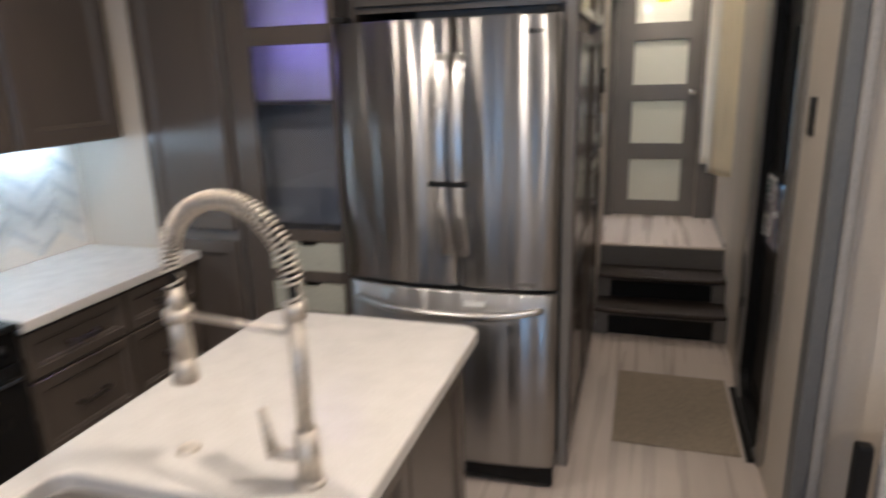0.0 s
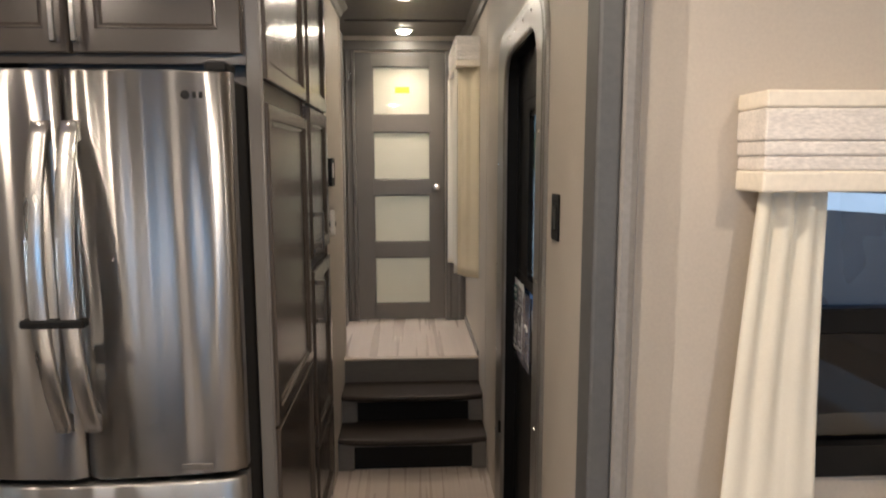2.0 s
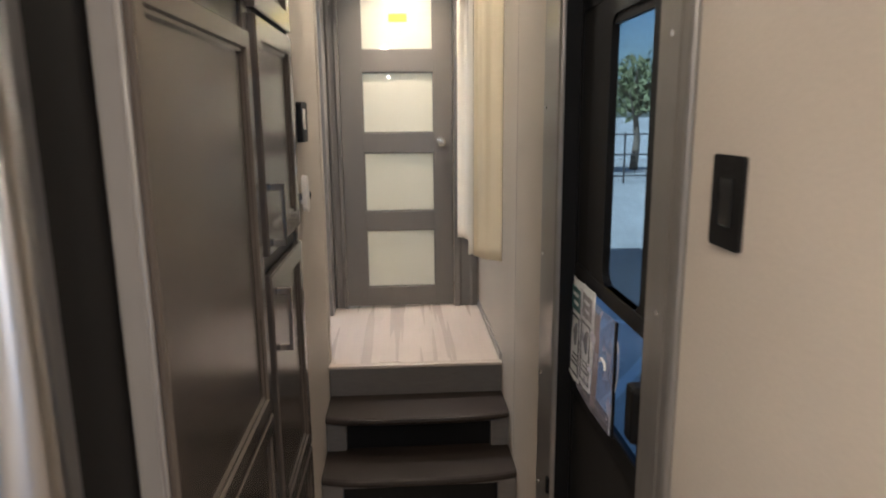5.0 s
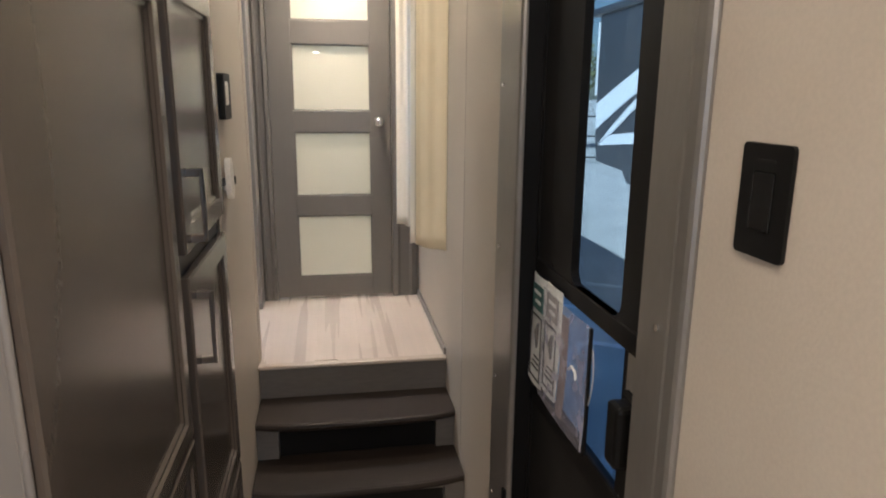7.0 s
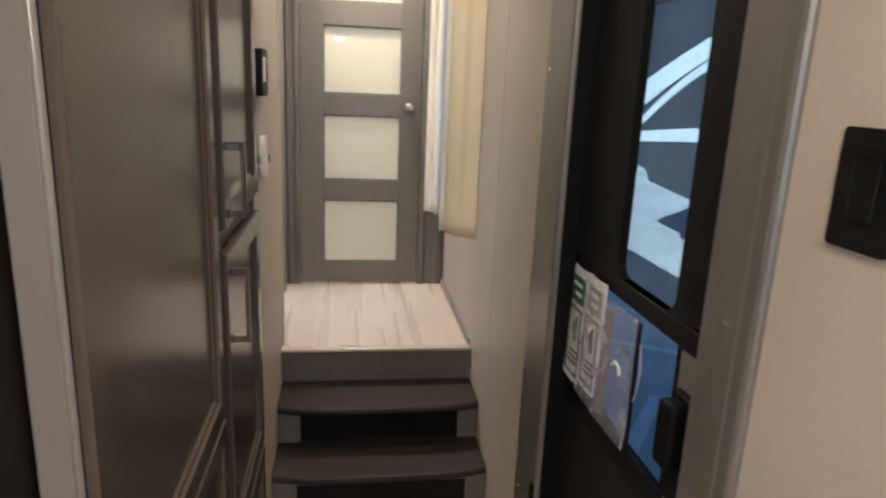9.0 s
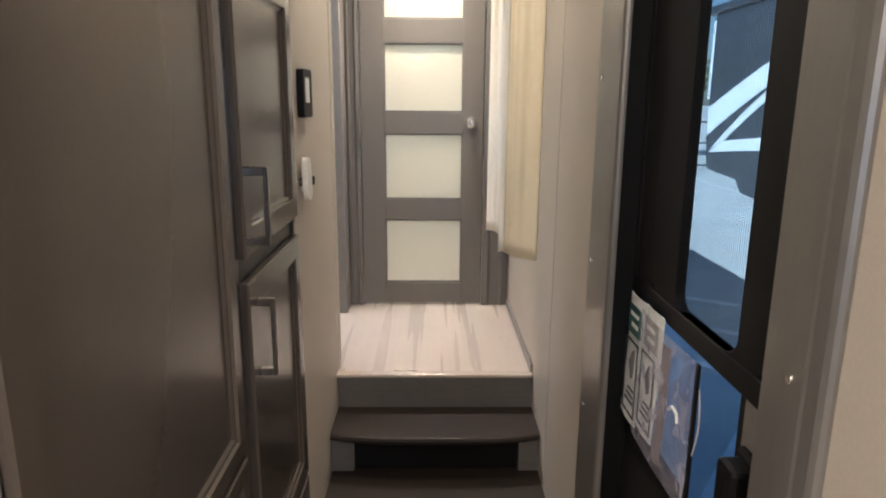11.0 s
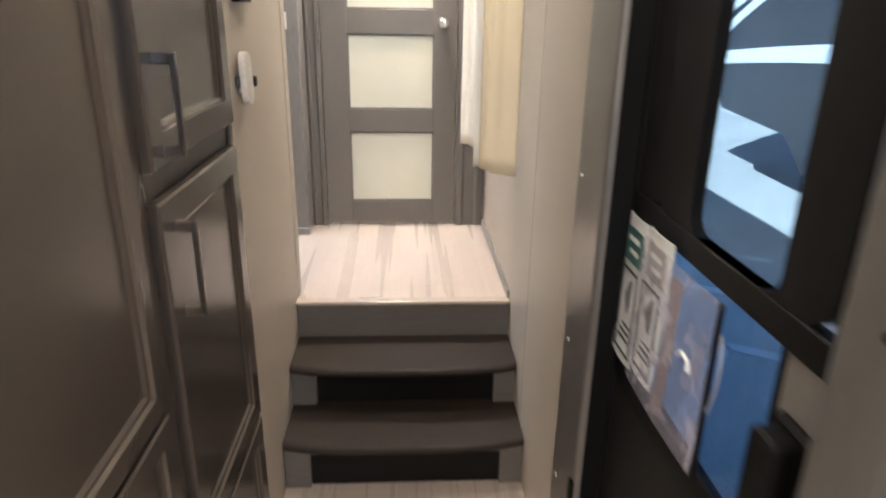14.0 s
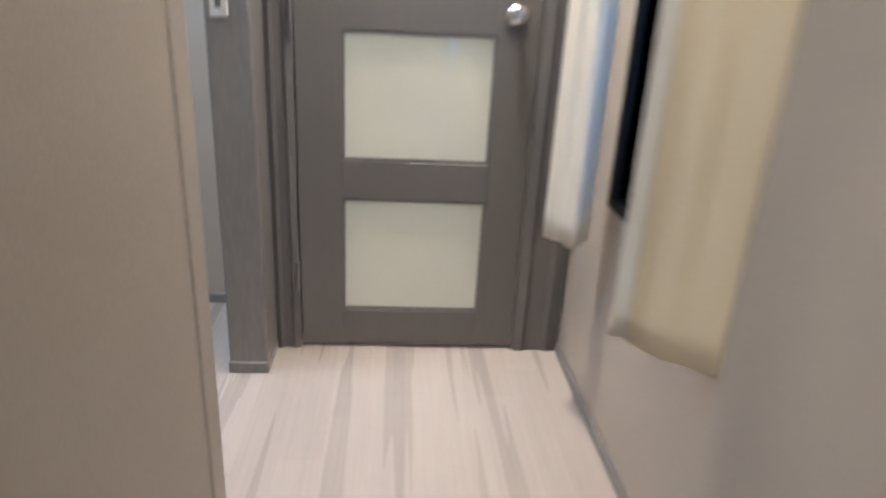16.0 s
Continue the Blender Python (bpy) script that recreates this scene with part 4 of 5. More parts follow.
add_cyl(bm, (sx, sy, fz + 0.293), (sx, sy, fz + 0.317), 0.026, 0.026, 20)
part("support_arm", bm, nickel, faucet, smooth=True)
bm = bmesh.new()
tube(bm, [(fx - 0.015, fy, fz + 0.055), (fx - 0.075, fy - 0.005, fz + 0.06)], 0.013, 14)
tube(bm, [(fx - 0.072, fy - 0.005, fz + 0.05), (fx - 0.085, fy - 0.008, fz + 0.15)], lambda t: 0.012 - 0.004 * t, 12)
part("lever", bm, nickel, faucet, "side lever handle", smooth=True)

# ---- switches and controls ----
sw = thing("switch_plate", "black rocker switch plate on the hall wall", "switch")
SY0, SY1, SZ0, SZ1 = 2.176, 2.260, 1.417, 1.543
bm = bmesh.new()
prism(bm, round_rect(SY0, SY1, SZ0, SZ1, 0.006, 3), "x", R - 0.005, R)
part("plate", bm, black, sw)
part("rocker", boxed(R - 0.0065, R - 0.0045, SY0 + 0.024, SY1 - 0.024, SZ0 + 0.030, SZ1 - 0.030, 0.002, 1), black_gloss, sw)
part("slot", boxed(R - 0.0058, R - 0.0045, SY0 + 0.026, SY1 - 0.026, SZ1 - 0.020, SZ1 - 0.017), charcoal, sw)
th = thing("thermostat", "black framed thermostat with a pale screen", "thermostat")
bm = bmesh.new()
ring_prism(bm, round_rect(3.622, 3.748, 1.515, 1.650, 0.012, 4), round_rect(3.648, 3.722, 1.556, 1.628, 0.004, 4), "x", L, L + 0.020)
part("bezel", bm, black, th)
part("screen", boxed(L, L + 0.0185, 3.650, 3.720, 1.557, 1.627), white_plastic, th, "pale grey display")
wsw = thing("wall_switch", "white round-cornered wall switch on a black base", "switch")
bm = bmesh.new()
prism(bm, [(y - 0.13 * (z - 1.341), z) for y, z in round_rect(3.600, 3.666, 1.278, 1.404, 0.032, 7)], "x", L + 0.010, L + 0.026)
part("cover", bm, white_plastic, wsw)
part("bracket", boxed(L, L + 0.012, 3.615, 3.650, 1.305, 1.345, 0.003, 1), white_plastic, wsw, "pale wall bracket")
part("base", boxed(L, L + 0.010, 3.592, 3.612, 1.322, 1.346, 0.003, 1), trim_dark, wsw, "dark grey base")
part("knob", cyl((L, 3.712, 1.326), (L + 0.024, 3.712, 1.326), 0.015, 0.013, 18), black, wsw, "round black knob", smooth=True)
lp = thing("light_switch", "small white light switch on the end post", "switch")
part("plate", boxed(-0.292, -0.252, 4.949, 4.957, 1.42, 1.49, 0.002, 1), white_plastic, lp)
part("toggle", boxed(-0.278, -0.266, 4.943, 4.950, 1.440, 1.470, 0.002, 1), trim_dark, lp, "grey toggle")

# ---- entry: frame and screen door ----
frame_d = tagged(new("door_frame"), "grey aluminium entry door frame with rounded top corners and screws", "door frame", kind="structure")
rr = 0.13


def flange_loop(d, inner, x):
    """Loop of the flange set d in from its outer or inner edge, at depth x."""
    if inner:
        return [(x, y, z) for y, z in round_rect(2.464 - d, 3.140 + d, 0.012 - d, 2.045 + d, rr + d, 8)]
    return [(x, y, z) for y, z in round_rect(2.338 + d, 3.345 - d, -0.01 + d, 2.150 - d, rr + 0.03 - d, 8)]


bm = bmesh.new()
loops = [[bm.verts.new(p) for p in flange_loop(d, inner, x)] for d, inner, x in (
    (0.0, 0, R - 0.0005), (0.0, 0, R - 0.005), (0.003, 0, R - 0.010), (0.009, 0, R - 0.014), (0.030, 0, R - 0.0145), (0.034, 0, R - 0.0165), (0.030, 1, R - 0.0165), (0.010, 1, R - 0.016),
    (0.003, 1, R - 0.012), (0.0, 1, R - 0.006), (0.0, 1, R - 0.0005))]
for a, b in zip(loops, loops[1:] + loops[:1]):
    for k in range(len(a)):
        j = (k + 1) % len(a)
        bm.faces.new((a[k], a[j], b[j], b[k]))
part("flange", bm, alu, frame_d)
bm = bmesh.new()
ring_prism(bm, round_rect(DOOR0 - 0.002, DOOR1 + 0.002, 0.010, 2.047, rr, 8), round_rect(DOOR0 + 0.006, DOOR1 - 0.006, 0.018, 2.039, rr, 8), "x", R, R + WT + 0.03)
part("jamb", bm, black, frame_d, "black weather-sealed door jamb")
sc = [(2.395, z) for z in (0.35, 0.80, 1.270, 1.72)] + [(3.29, z) for z in (0.42, 0.80, 1.185, 1.62)] + [(y, 2.098) for y in (2.55, 2.70, 2.85, 3.0)]
for y, z in sc:
    part("screw", cyl((R - 0.020, y, z), (R - 0.0160, y, z), 0.0055, 0.0062, 10), steel, frame_d, "small screw head")

part("strike", boxed(R - 0.024, R - 0.012, 3.146, 3.164, 0.462, 0.516, 0.003, 1), black, frame_d, "small dark latch strike")

sd = tagged(new("door_2"), "dark screen entry door with mesh upper and clear lower pane", "door", kind="structure")
X0, X1 = 0.690, 0.712
YA, YB = DOOR0 + 0.007, DOOR1 - 0.007
VIEW0, VIEW1, VB, VT = 2.645, 2.903, 1.188, 1.82
bm = bmesh.new()
add_box(bm, X0, X1, YA, YA + 0.04, 0.02, 2.035, 0.003, 1)
add_box(bm, X0, X1, YB - 0.012, YB, 0.02, 2.035, 0.003, 1)
add_box(bm, X0, X1, YA + 0.04, YB - 0.012, 1.144, 1.188, 0.003, 1)
add_box(bm, X0, X1, YA + 0.04, YB - 0.012, 0.80, 0.852, 0.003, 1)
add_box(bm, X0, X1, YA + 0.04, YB - 0.012, 0.02, 0.10, 0.003, 1)
add_box(bm, X0, X1, YA + 0.04, YB - 0.012, 1.86, 2.035, 0.003, 1)
part("frame", bm, black, sd, "black door frame")
part("kick_panel", boxed(X0 + 0.006, X1 - 0.004, YA + 0.038, YB - 0.010, 0.09, 0.81), charcoal, sd, "charcoal lower panel")
bm = bmesh.new()
ring_prism(bm, round_rect(YA + 0.085, 3.045, 1.189, 1.93, 0.055, 6), round_rect(VIEW0, VIEW1, VB + 0.001, VT, 0.035, 6), "x", X0 + 0.001, X1 - 0.002)
part("door_skin", ring_prism(bmesh.new(), [(YA + 0.038, 1.186), (YB - 0.010, 1.186), (YB - 0.010, 1.90), (YA + 0.038, 1.90)], [(YA + 0.09, 1.187), (3.04, 1.187), (3.04, 1.80), (YA + 0.09, 1.80)], "x", X0 + 0.006, X1 - 0.004), charcoal, sd, "charcoal door skin round the window")
part("view_surround", bm, black, sd)
bm = bmesh.new()
for k in range(38):
    y = VIEW0 + (VIEW1 - VIEW0) * (k + 0.5) / 38
    add_box(bm, X1 - 0.0062, X1 - 0.0056, y - 0.00032, y + 0.00032, VB, VT)
part("mesh_screen", bm, charcoal, sd, "fine dark vertical screen wires")
up = part("pane", boxed(X1 - 0.0050, X1 - 0.0028, VIEW0 - 0.006, VIEW1 + 0.006, VB - 0.002, VT + 0.006), pane_clear, sd, "clear upper pane with daylight blue put into its tint")
up.visible_shadow = False
cp = part("pane", boxed(X0 + 0.008, X0 + 0.011, YA + 0.165, YB - 0.012, 0.850, 1.146), pane_daylight, sd, "clear lower pane")
cp.visible_shadow = False
part("pane_divider", boxed(X0 + 0.004, X1 - 0.004, YA + 0.150, YA + 0.165, 0.852, 1.144), black, sd)
part("latch_plate", boxed(X0 + 0.004, X1 - 0.004, YA + 0.040, YA + 0.150, 0.852, 1.144), trim_grey, sd, "grey latch plate")
bm = boxed(X0 - 0.045, X0 + 0.004, YA + 0.075, YA + 0.125, 0.95, 1.07, 0.010, 2)
add_box(bm, X0 - 0.012, X0 + 0.005, YA + 0.055, YA + 0.135, 0.87, 1.08, 0.006, 1)
part("latch_handle", bm, black, sd, "black plastic latch handle")

structure("threshold", boxed(0.600, 0.69, DOOR0 + 0.008, DOOR1 - 0.008, 0.0, 0.014, 0.004, 1), black, "black rubber entry threshold", "threshold")

# papers in a clear bag on the lower pane
def sheet(y0, y1, z0, z1, x, lean):
    bm = bmesh.new()
    n = 8
    rows = []
    for i in range(n + 1):
        u = i / n
        rows.append([bm.verts.new((x - 0.004 * math.sin(math.pi * u) - d, y0 + (y1 - y0) * u - lean * t, z0 + (z1 - z0) * t)) for t, d in ((0, 0.003), (0.5, 0.0), (1, 0.002))])
    for a, b in zip(rows, rows[1:]):
        for k in range(2):
            bm.faces.new((a[k], a[k + 1], b[k + 1], b[k]))
    return bm


def leaflet(y0, y1, z0, z1, x, label, band):
    t = thing("leaflet", label, "leaflet", "leaflets on the entry door")
    p = part("page", sheet(y0, y1, z0, z1, x, 0.02), paper_m, t)
    p.modifiers.new("thickness", "SOLIDIFY").thickness = 0.0015
    w, h = y1 - y0, z1 - z0
    part("header_band", boxed(x - 0.0095, x - 0.0075, y0 + 0.12 * w - 0.018, y1 - 0.12 * w - 0.018, z1 - 0.30 * h, z1 - 0.08 * h), band, t, "dark header block")
    part("frame_line", ring_prism(bmesh.new(), [(y0 + 0.1 * w - 0.01, z0 + 0.06 * h), (y1 - 0.1 * w - 0.01, z0 + 0.06 * h), (y1 - 0.1 * w - 0.01, z1 - 0.35 * h), (y0 + 0.1 * w - 0.01, z1 - 0.35 * h)],
         [(y0 + 0.13 * w - 0.01, z0 + 0.075 * h), (y1 - 0.13 * w - 0.01, z0 + 0.075 * h), (y1 - 0.13 * w - 0.01, z1 - 0.365 * h), (y0 + 0.13 * w - 0.01, z1 - 0.365 * h)], "x", x - 0.0095, x - 0.0075), ink_m, t)
    part("picture", tube(bmesh.new(), [(x - 0.0085, y0 + 0.42 * w - 0.014, z0 + 0.36 * h), (x - 0.0085, y0 + 0.46 * w - 0.014, z0 + 0.50 * h), (x - 0.0085, y0 + 0.40 * w - 0.014, z0 + 0.58 * h)], lambda u: 0.003 + 0.004 * math.sin(math.pi * u), 8), trim_dark, t, "small dark printed picture")
    for k in range(2):
        zz = z1 - (0.16 + 0.08 * k) * h
        part("header_line", boxed(x - 0.0105, x - 0.0090, y0 + 0.25 * w - 0.018, y1 - (0.25 + 0.1 * k) * w - 0.018, zz, zz + 0.03 * h), paper_m, t, "pale bar of print")
    for k in range(3):
        zz = z0 + (0.16 + 0.05 * k) * h
        part("print_line", boxed(x - 0.0095, x - 0.0075, y0 + 0.22 * w - 0.01, y1 - (0.25 + 0.08 * k) * w - 0.01, zz, zz + 0.012 * h), ink_m, t)
    return t


leaflet(3.045, 3.148, 0.862, 1.155, X0 - 0.004, "white printed leaflet with a dark green header", green_m)
leaflet(2.935, 3.035, 0.882, 1.160, X0 - 0.006, "white printed leaflet with a grey header", trim_grey)
bag = thing("plastic_bag", "clear hazy plastic document bag hanging on the entry door", "bag")
haze = mat("bag_haze", (0.56, 0.53, 0.62), 0.25, vary=0.25, scale=9)
_n = haze.node_tree.nodes
_t = _n.new("ShaderNodeBsdfTransparent")
_mx = _n.new("ShaderNodeMixShader")
_no2 = _n.new("ShaderNodeTexNoise")
_no2.inputs["Scale"].default_value = 5
_mr = _n.new("ShaderNodeMapRange")
_mr.inputs["From Min"].default_value, _mr.inputs["From Max"].default_value = 0.4, 0.75
_mr.inputs["To Min"].default_value, _mr.inputs["To Max"].default_value = 0.24, 0.62
haze.node_tree.links.new(_no2.outputs[0], _mr.inputs["Value"])
haze.node_tree.links.new(_mr.outputs[0], _mx.inputs[0])
haze.node_tree.links.new(_t.outputs[0], _mx.inputs[1])
haze.node_tree.links.new(_n["Principled BSDF"].outputs[0], _mx.inputs[2])
haze.node_tree.links.new(_mx.outputs[0], _n["Material Output"].inputs[0])
card_m = mat("brown_card", (0.16, 0.12, 0.11), 0.7, vary=0.15, scale=20)
film = part("film", sheet(2.745, 3.040, 0.860, 1.145, X0 - 0.014, 0.012), haze, bag, smooth=True)
film.visible_shadow = False
part("brown_card", sheet(2.872, 2.918, 0.870, 1.120, X0 - 0.011, 0.014), card_m, bag, "folded brown card inside the bag")
part("white_tag", tube(bmesh.new(), [(X0 - 0.017, 2.836, 1.012), (X0 - 0.019, 2.818, 1.026), (X0 - 0.017, 2.800, 1.020), (X0 - 0.016, 2.797, 1.004)], 0.0032, 6), paper_m, bag, "small white folded tag")
part("side_seal", boxed(X0 - 0.016, X0 - 0.010, 2.733, 2.743, 0.862, 1.142, 0.001, 1), black, bag, "dark side seal")
cord_m = mat("cord_grey", (0.42, 0.42, 0.44), 0.4, vary=0.05)
solo("cord", tube(bmesh.new(), [(X0 - 0.012, 2.728 + 0.030 * t * t - 0.012 * math.sin(6 * t), 1.10 - 0.245 * t) for t in (k / 16 for k in range(17))], 0.0016, 8), cord_m, "thin pale grey cord hanging by the bag", "cord", smooth=True)

# ---- hall window with valance and curtains ----
hw = tagged(new("window_1"), "black framed hall window behind cream curtains", "window", kind="structure")
bm = bmesh.new()
ring_prism(bm, [(WIN0 - 0.03, WINB - 0.03), (WIN1 + 0.03, WINB - 0.03), (WIN1 + 0.03, WINT + 0.03), (WIN0 - 0.03, WINT + 0.03)], [(WIN0, WINB), (WIN1, WINB), (WIN1, WINT), (WIN0, WINT)], "x", R - 0.012, R + WT + 0.01)
part("window_frame", bm, black, hw)
wp = part("pane", boxed(R + 0.04, R + 0.045, WIN0, WIN1, WINB, WINT), pane_tint, hw, "tinted glass pane")
wp.visible_shadow = False


def valance(axis, a0, a1, wall, out, z0, z1, label):
    """Padded pelmet box with pleats; a: along the wall, out: signed depth."""
    v = thing("valance", label, "valance", "window valances")
    rows = [(0.0, 0.21, piping_m, 0.002), (0.211, 0.36, valance_m, 0.0), (0.361, 0.51, valance_m, 0.002), (0.511, 0.83, valance_m, 0.004), (0.831, 1.0, piping_m if axis == "x" else valance_m, 0.005)]
    for f0, f1, m_, proud in rows:
        za, zb = z0 + (z1 - z0) * f0, z0 + (z1 - z0) * f1
        o = out + math.copysign(proud, out)
        if axis == "y":
            bm = boxed(min(wall, wall + o), max(wall, wall + o), a0 - proud, a1 + proud, za, zb, 0.004, 2)
        else:
            bm = boxed(a0 - proud, a1 + proud, min(wall, wall + o), max(wall, wall + o), za, zb, 0.004, 2)
        part("pleat", bm, m_, v)
    return v


valance("y", 4.205, 4.90, R - 0.001, -0.135, 2.165, 2.328, "cream pleated linen valance over the hall window")
cur = thing("curtain", "tan fabric side curtain with a pale turned edge under the valance", "curtain", "hall window curtains")
cloth("panel", (R - 0.060, 4.262, 0), (0.78, -0.62, 0), (0.62, 0.78, 0), 0.150, 2.170, 0.955, 2, 0.010, seed=3, tilt=-0.015, parent=cur)
lining = cloth("lining", (R - 0.130, 4.317, 0), (0.55, -0.83, 0), (0.83, 0.55, 0), 0.034, 2.170, 0.968, 1, 0.004, seed=4, parent=cur, material=curtain_pale)
tagged(lining, "pale cream turned edge")
cur = thing("curtain", "pale cream fabric side curtain panel hanging by the end door", "curtain", "hall window curtains")
cloth("panel", (R - 0.122, 4.800, 0), (0.45, -0.89, 0), (0.89, 0.45, 0), 0.112, 2.170, 0.955, 2, 0.012, seed=5, parent=cur, material=curtain_pale)

fold = cloth("return_fold", (R - 0.072, 4.786, 0), (0.59, 0.81, 0), (0.81, -0.59, 0), 0.085, 2.170, 0.960, 1, 0.004, seed=6, parent=cur, material=curtain_pale)
tagged(fold, "pale fold turned to the window")

# ---- slide-out window with valance and curtain ----
w2 = tagged(new("window_2"), "black framed sliding window with dark tinted glass", "window", kind="structure")
bm = bmesh.new()
ring_prism(bm, [(SW0 - 0.025, SWB - 0.025), (SW1 + 0.025, SWB - 0.025), (SW1 + 0.025, SWT + 0.025), (SW0 - 0.025, SWT + 0.025)], [(SW0 + 0.02, SWB + 0.035), (SW1 - 0.02, SWB + 0.035), (SW1 - 0.02, SWT - 0.02), (SW0 + 0.02, SWT - 0.02)], "y", SLIDE - 0.014, SLIDE + 0.055)
part("window_frame", bm, black, w2)
part("meeting_rail", boxed(SW0 + 0.02, SW1 - 0.02, SLIDE - 0.004, SLIDE + 0.035, 1.318, 1.365, 0.004, 1), black, w2, "black middle rail")
for z0, z1, y in ((SWB + 0.035, 1.318, SLIDE + 0.01), (1.365, SWT - 0.02, SLIDE + 0.022)):
    p = part("pane", boxed(SW0 + 0.02, SW1 - 0.02, y, y + 0.004, z0, z1), pane_dark if z0 < 1.2 else pane_slide, w2, "dark screened lower pane" if z0 < 1.2 else "clear upper pane")
    p.visible_shadow = False
valance("x", 0.815, 1.60, SLIDE - 0.001, -0.09, 1.580, 1.742, "cream and grey linen pleated valance over the slide-out window")
cur = thing("curtain", "cream fabric curtain panel flaring at the hem by the slide-out window", "curtain")
cloth("panel", (0.895, SLIDE - 0.045, 0), (1, 0, 0), (0, -1, 0), 0.172, 1.590, 1.008, 3, 0.012, flare=0.02, sway=-0.024, seed=8, top_width=0.118, tilt=0.045, parent=cur, material=curtain_pale)

# ---- seats by the slide-out ----
chair = thing("dining_chair", "upholstered chair in light grey woven fabric with black frame", "chair")
part("backrest", boxed(0.72, 1.12, 1.39, 1.455, 0.46, 0.875, 0.028, 4), fabric_m, chair, smooth=True)
part("seat", boxed(0.70, 1.10, 0.98, 1.42, 0.40, 0.48, 0.028, 4), fabric_m, chair, smooth=True)
for lx in (0.678, 1.122):
    part("leg", boxed(lx - 0.02, lx + 0.02, 1.395, 1.435, 0.0, 0.735, 0.008, 2), black, chair, "black back post")
    part("leg", boxed(lx - 0.018, lx + 0.018, 0.99, 1.026, 0.0, 0.42, 0.006, 2), black, chair)
seat = thing("recliner", "off-white padded recliner beside the slide-out window", "recliner")
part("backrest", boxed(1.145, 1.62, 1.30, 1.50, 0.40, 1.06, 0.05, 4), piping_m, seat, smooth=True)
part("seat", boxed(1.145, 1.62, 0.72, 1.32, 0.12, 0.47, 0.05, 4), piping_m, seat, smooth=True)
part("armrest", boxed(1.63, 1.78, 0.72, 1.45, 0.12, 0.62, 0.05, 4), piping_m, seat, smooth=True)
part("base", boxed(1.17, 1.76, 0.76, 1.46, 0.0, 0.13), black, seat)

# ---- rug ----
solo("rug", boxed(0.035, 0.585, 2.490, 3.23, 0.0005, 0.010, 0.004, 2), rug_m, "small taupe woven rug before the steps", "rug")

# ---- rear windows, out of view and assumed ----
for k, (a, b) in enumerate(BW):
    w = tagged(new("window_%d" % (3 + k)), "plain rear window with black frame", "window", kind="structure")
    bm = bmesh.new()
    ring_prism(bm, [(a - 0.03, 0.72), (b + 0.03, 0.72), (b + 0.03, 2.13), (a - 0.03, 2.13)], [(a, 0.75), (b, 0.75), (b, 2.1), (a, 2.1)], "y", BACK - 0.06, BACK + 0.012)
    part("window_frame", bm, black, w)
    p = part("pane", boxed(a, b, BACK - 0.03, BACK - 0.026, 0.75, 2.1), pane_clear, w, "window pane")
    p.visible_shadow = False
w = tagged(new("window_5"), "plain long slide-out window with black frame", "window", kind="structure")
bm = bmesh.new()
ring_prism(bm, [(-2.23, 0.87), (-0.17, 0.87), (-0.17, 1.98), (-2.23, 1.98)], [(-2.2, 0.9), (-0.2, 0.9), (-0.2, 1.95), (-2.2, 1.95)], "x", EAST - 0.012, EAST + 0.06)
part("window_frame", bm, black, w)
p = part("pane", boxed(EAST + 0.03, EAST + 0.034, -2.2, -0.2, 0.9, 1.95), pane_clear, w, "window pane")
p.visible_shadow = False

# ---- outside: parking lot, neighbouring trailer, trees ----
GZ = -0.80
bm = bmesh.new()
n = 40
vs = [bm.verts.new((600 * math.cos(2 * math.pi * k / n), 600 * math.sin(2 * math.pi * k / n), GZ)) for k in range(n)]
bm.faces.new(vs)
solo("ground", bm, asphalt, "grey asphalt parking lot", "ground", kind="structure")
def line(x0, y0, x1, y1, w=0.11):
    d = Vector((x1 - x0, y1 - y0, 0)).normalized()
    n_ = Vector((-d.y, d.x, 0)) * w / 2
    bm = bmesh.new()
    prism(bm, [(x0 + n_.x, y0 + n_.y), (x1 + n_.x, y1 + n_.y), (x1 - n_.x, y1 - n_.y), (x0 - n_.x, y0 - n_.y)], "z", GZ + 0.003, GZ + 0.006)
    solo("parking_line", bm, paint_line, "white painted parking line on the asphalt", "parking line", kind="structure", group="parking lines")


for k in range(5):
    line(1.5, 3.4 + 1.25 * k, 2.6, 4.9 + 1.25 * k)
    line(2.62, 4.9 + 1.25 * k, 3.9, 4.1 + 1.25 * k)
line(8.5, 3.0, 8.5, 22.0)

# step below the entry is out of view; the neighbouring trailer stands across the lot
nb = thing("neighbour_trailer", "dark fifth-wheel trailer with white swoosh graphics", "trailer")
NX = 4.62
bm = bmesh.new()
prism(bm, [(12.12, 0.54), (12.22, 0.90), (12.30, 2.80), (12.20, 2.95), (-1.0, 2.98), (-1.0, -0.15), (8.8, -0.15), (9.3, 0.22), (10.9, 0.31), (11.08, 0.48)], "x", NX, NX + 2.4)
part("body", bm, rv_dark, nb)
part("roof_cap", boxed(NX - 0.06, NX + 2.46, -1.0, 12.62, 2.90, 3.02, 0.03, 2), rv_dark, nb, "dark overhanging roof cap")
part("front_trim", boxed(NX - 0.012, NX + 0.004, 12.26, 12.31, 1.62, 2.80, 0.003, 1), rv_white, nb, "pale corner strip at the nose")


def stripe(low, high):
    """Painted stripe between a lower and an upper line of (y, z) points."""
    bm = prism(bmesh.new(), low + high[::-1], "x", NX - 0.010, NX - 0.002)
    return part("stripe", bm, rv_white, nb, "white pointed stripe")


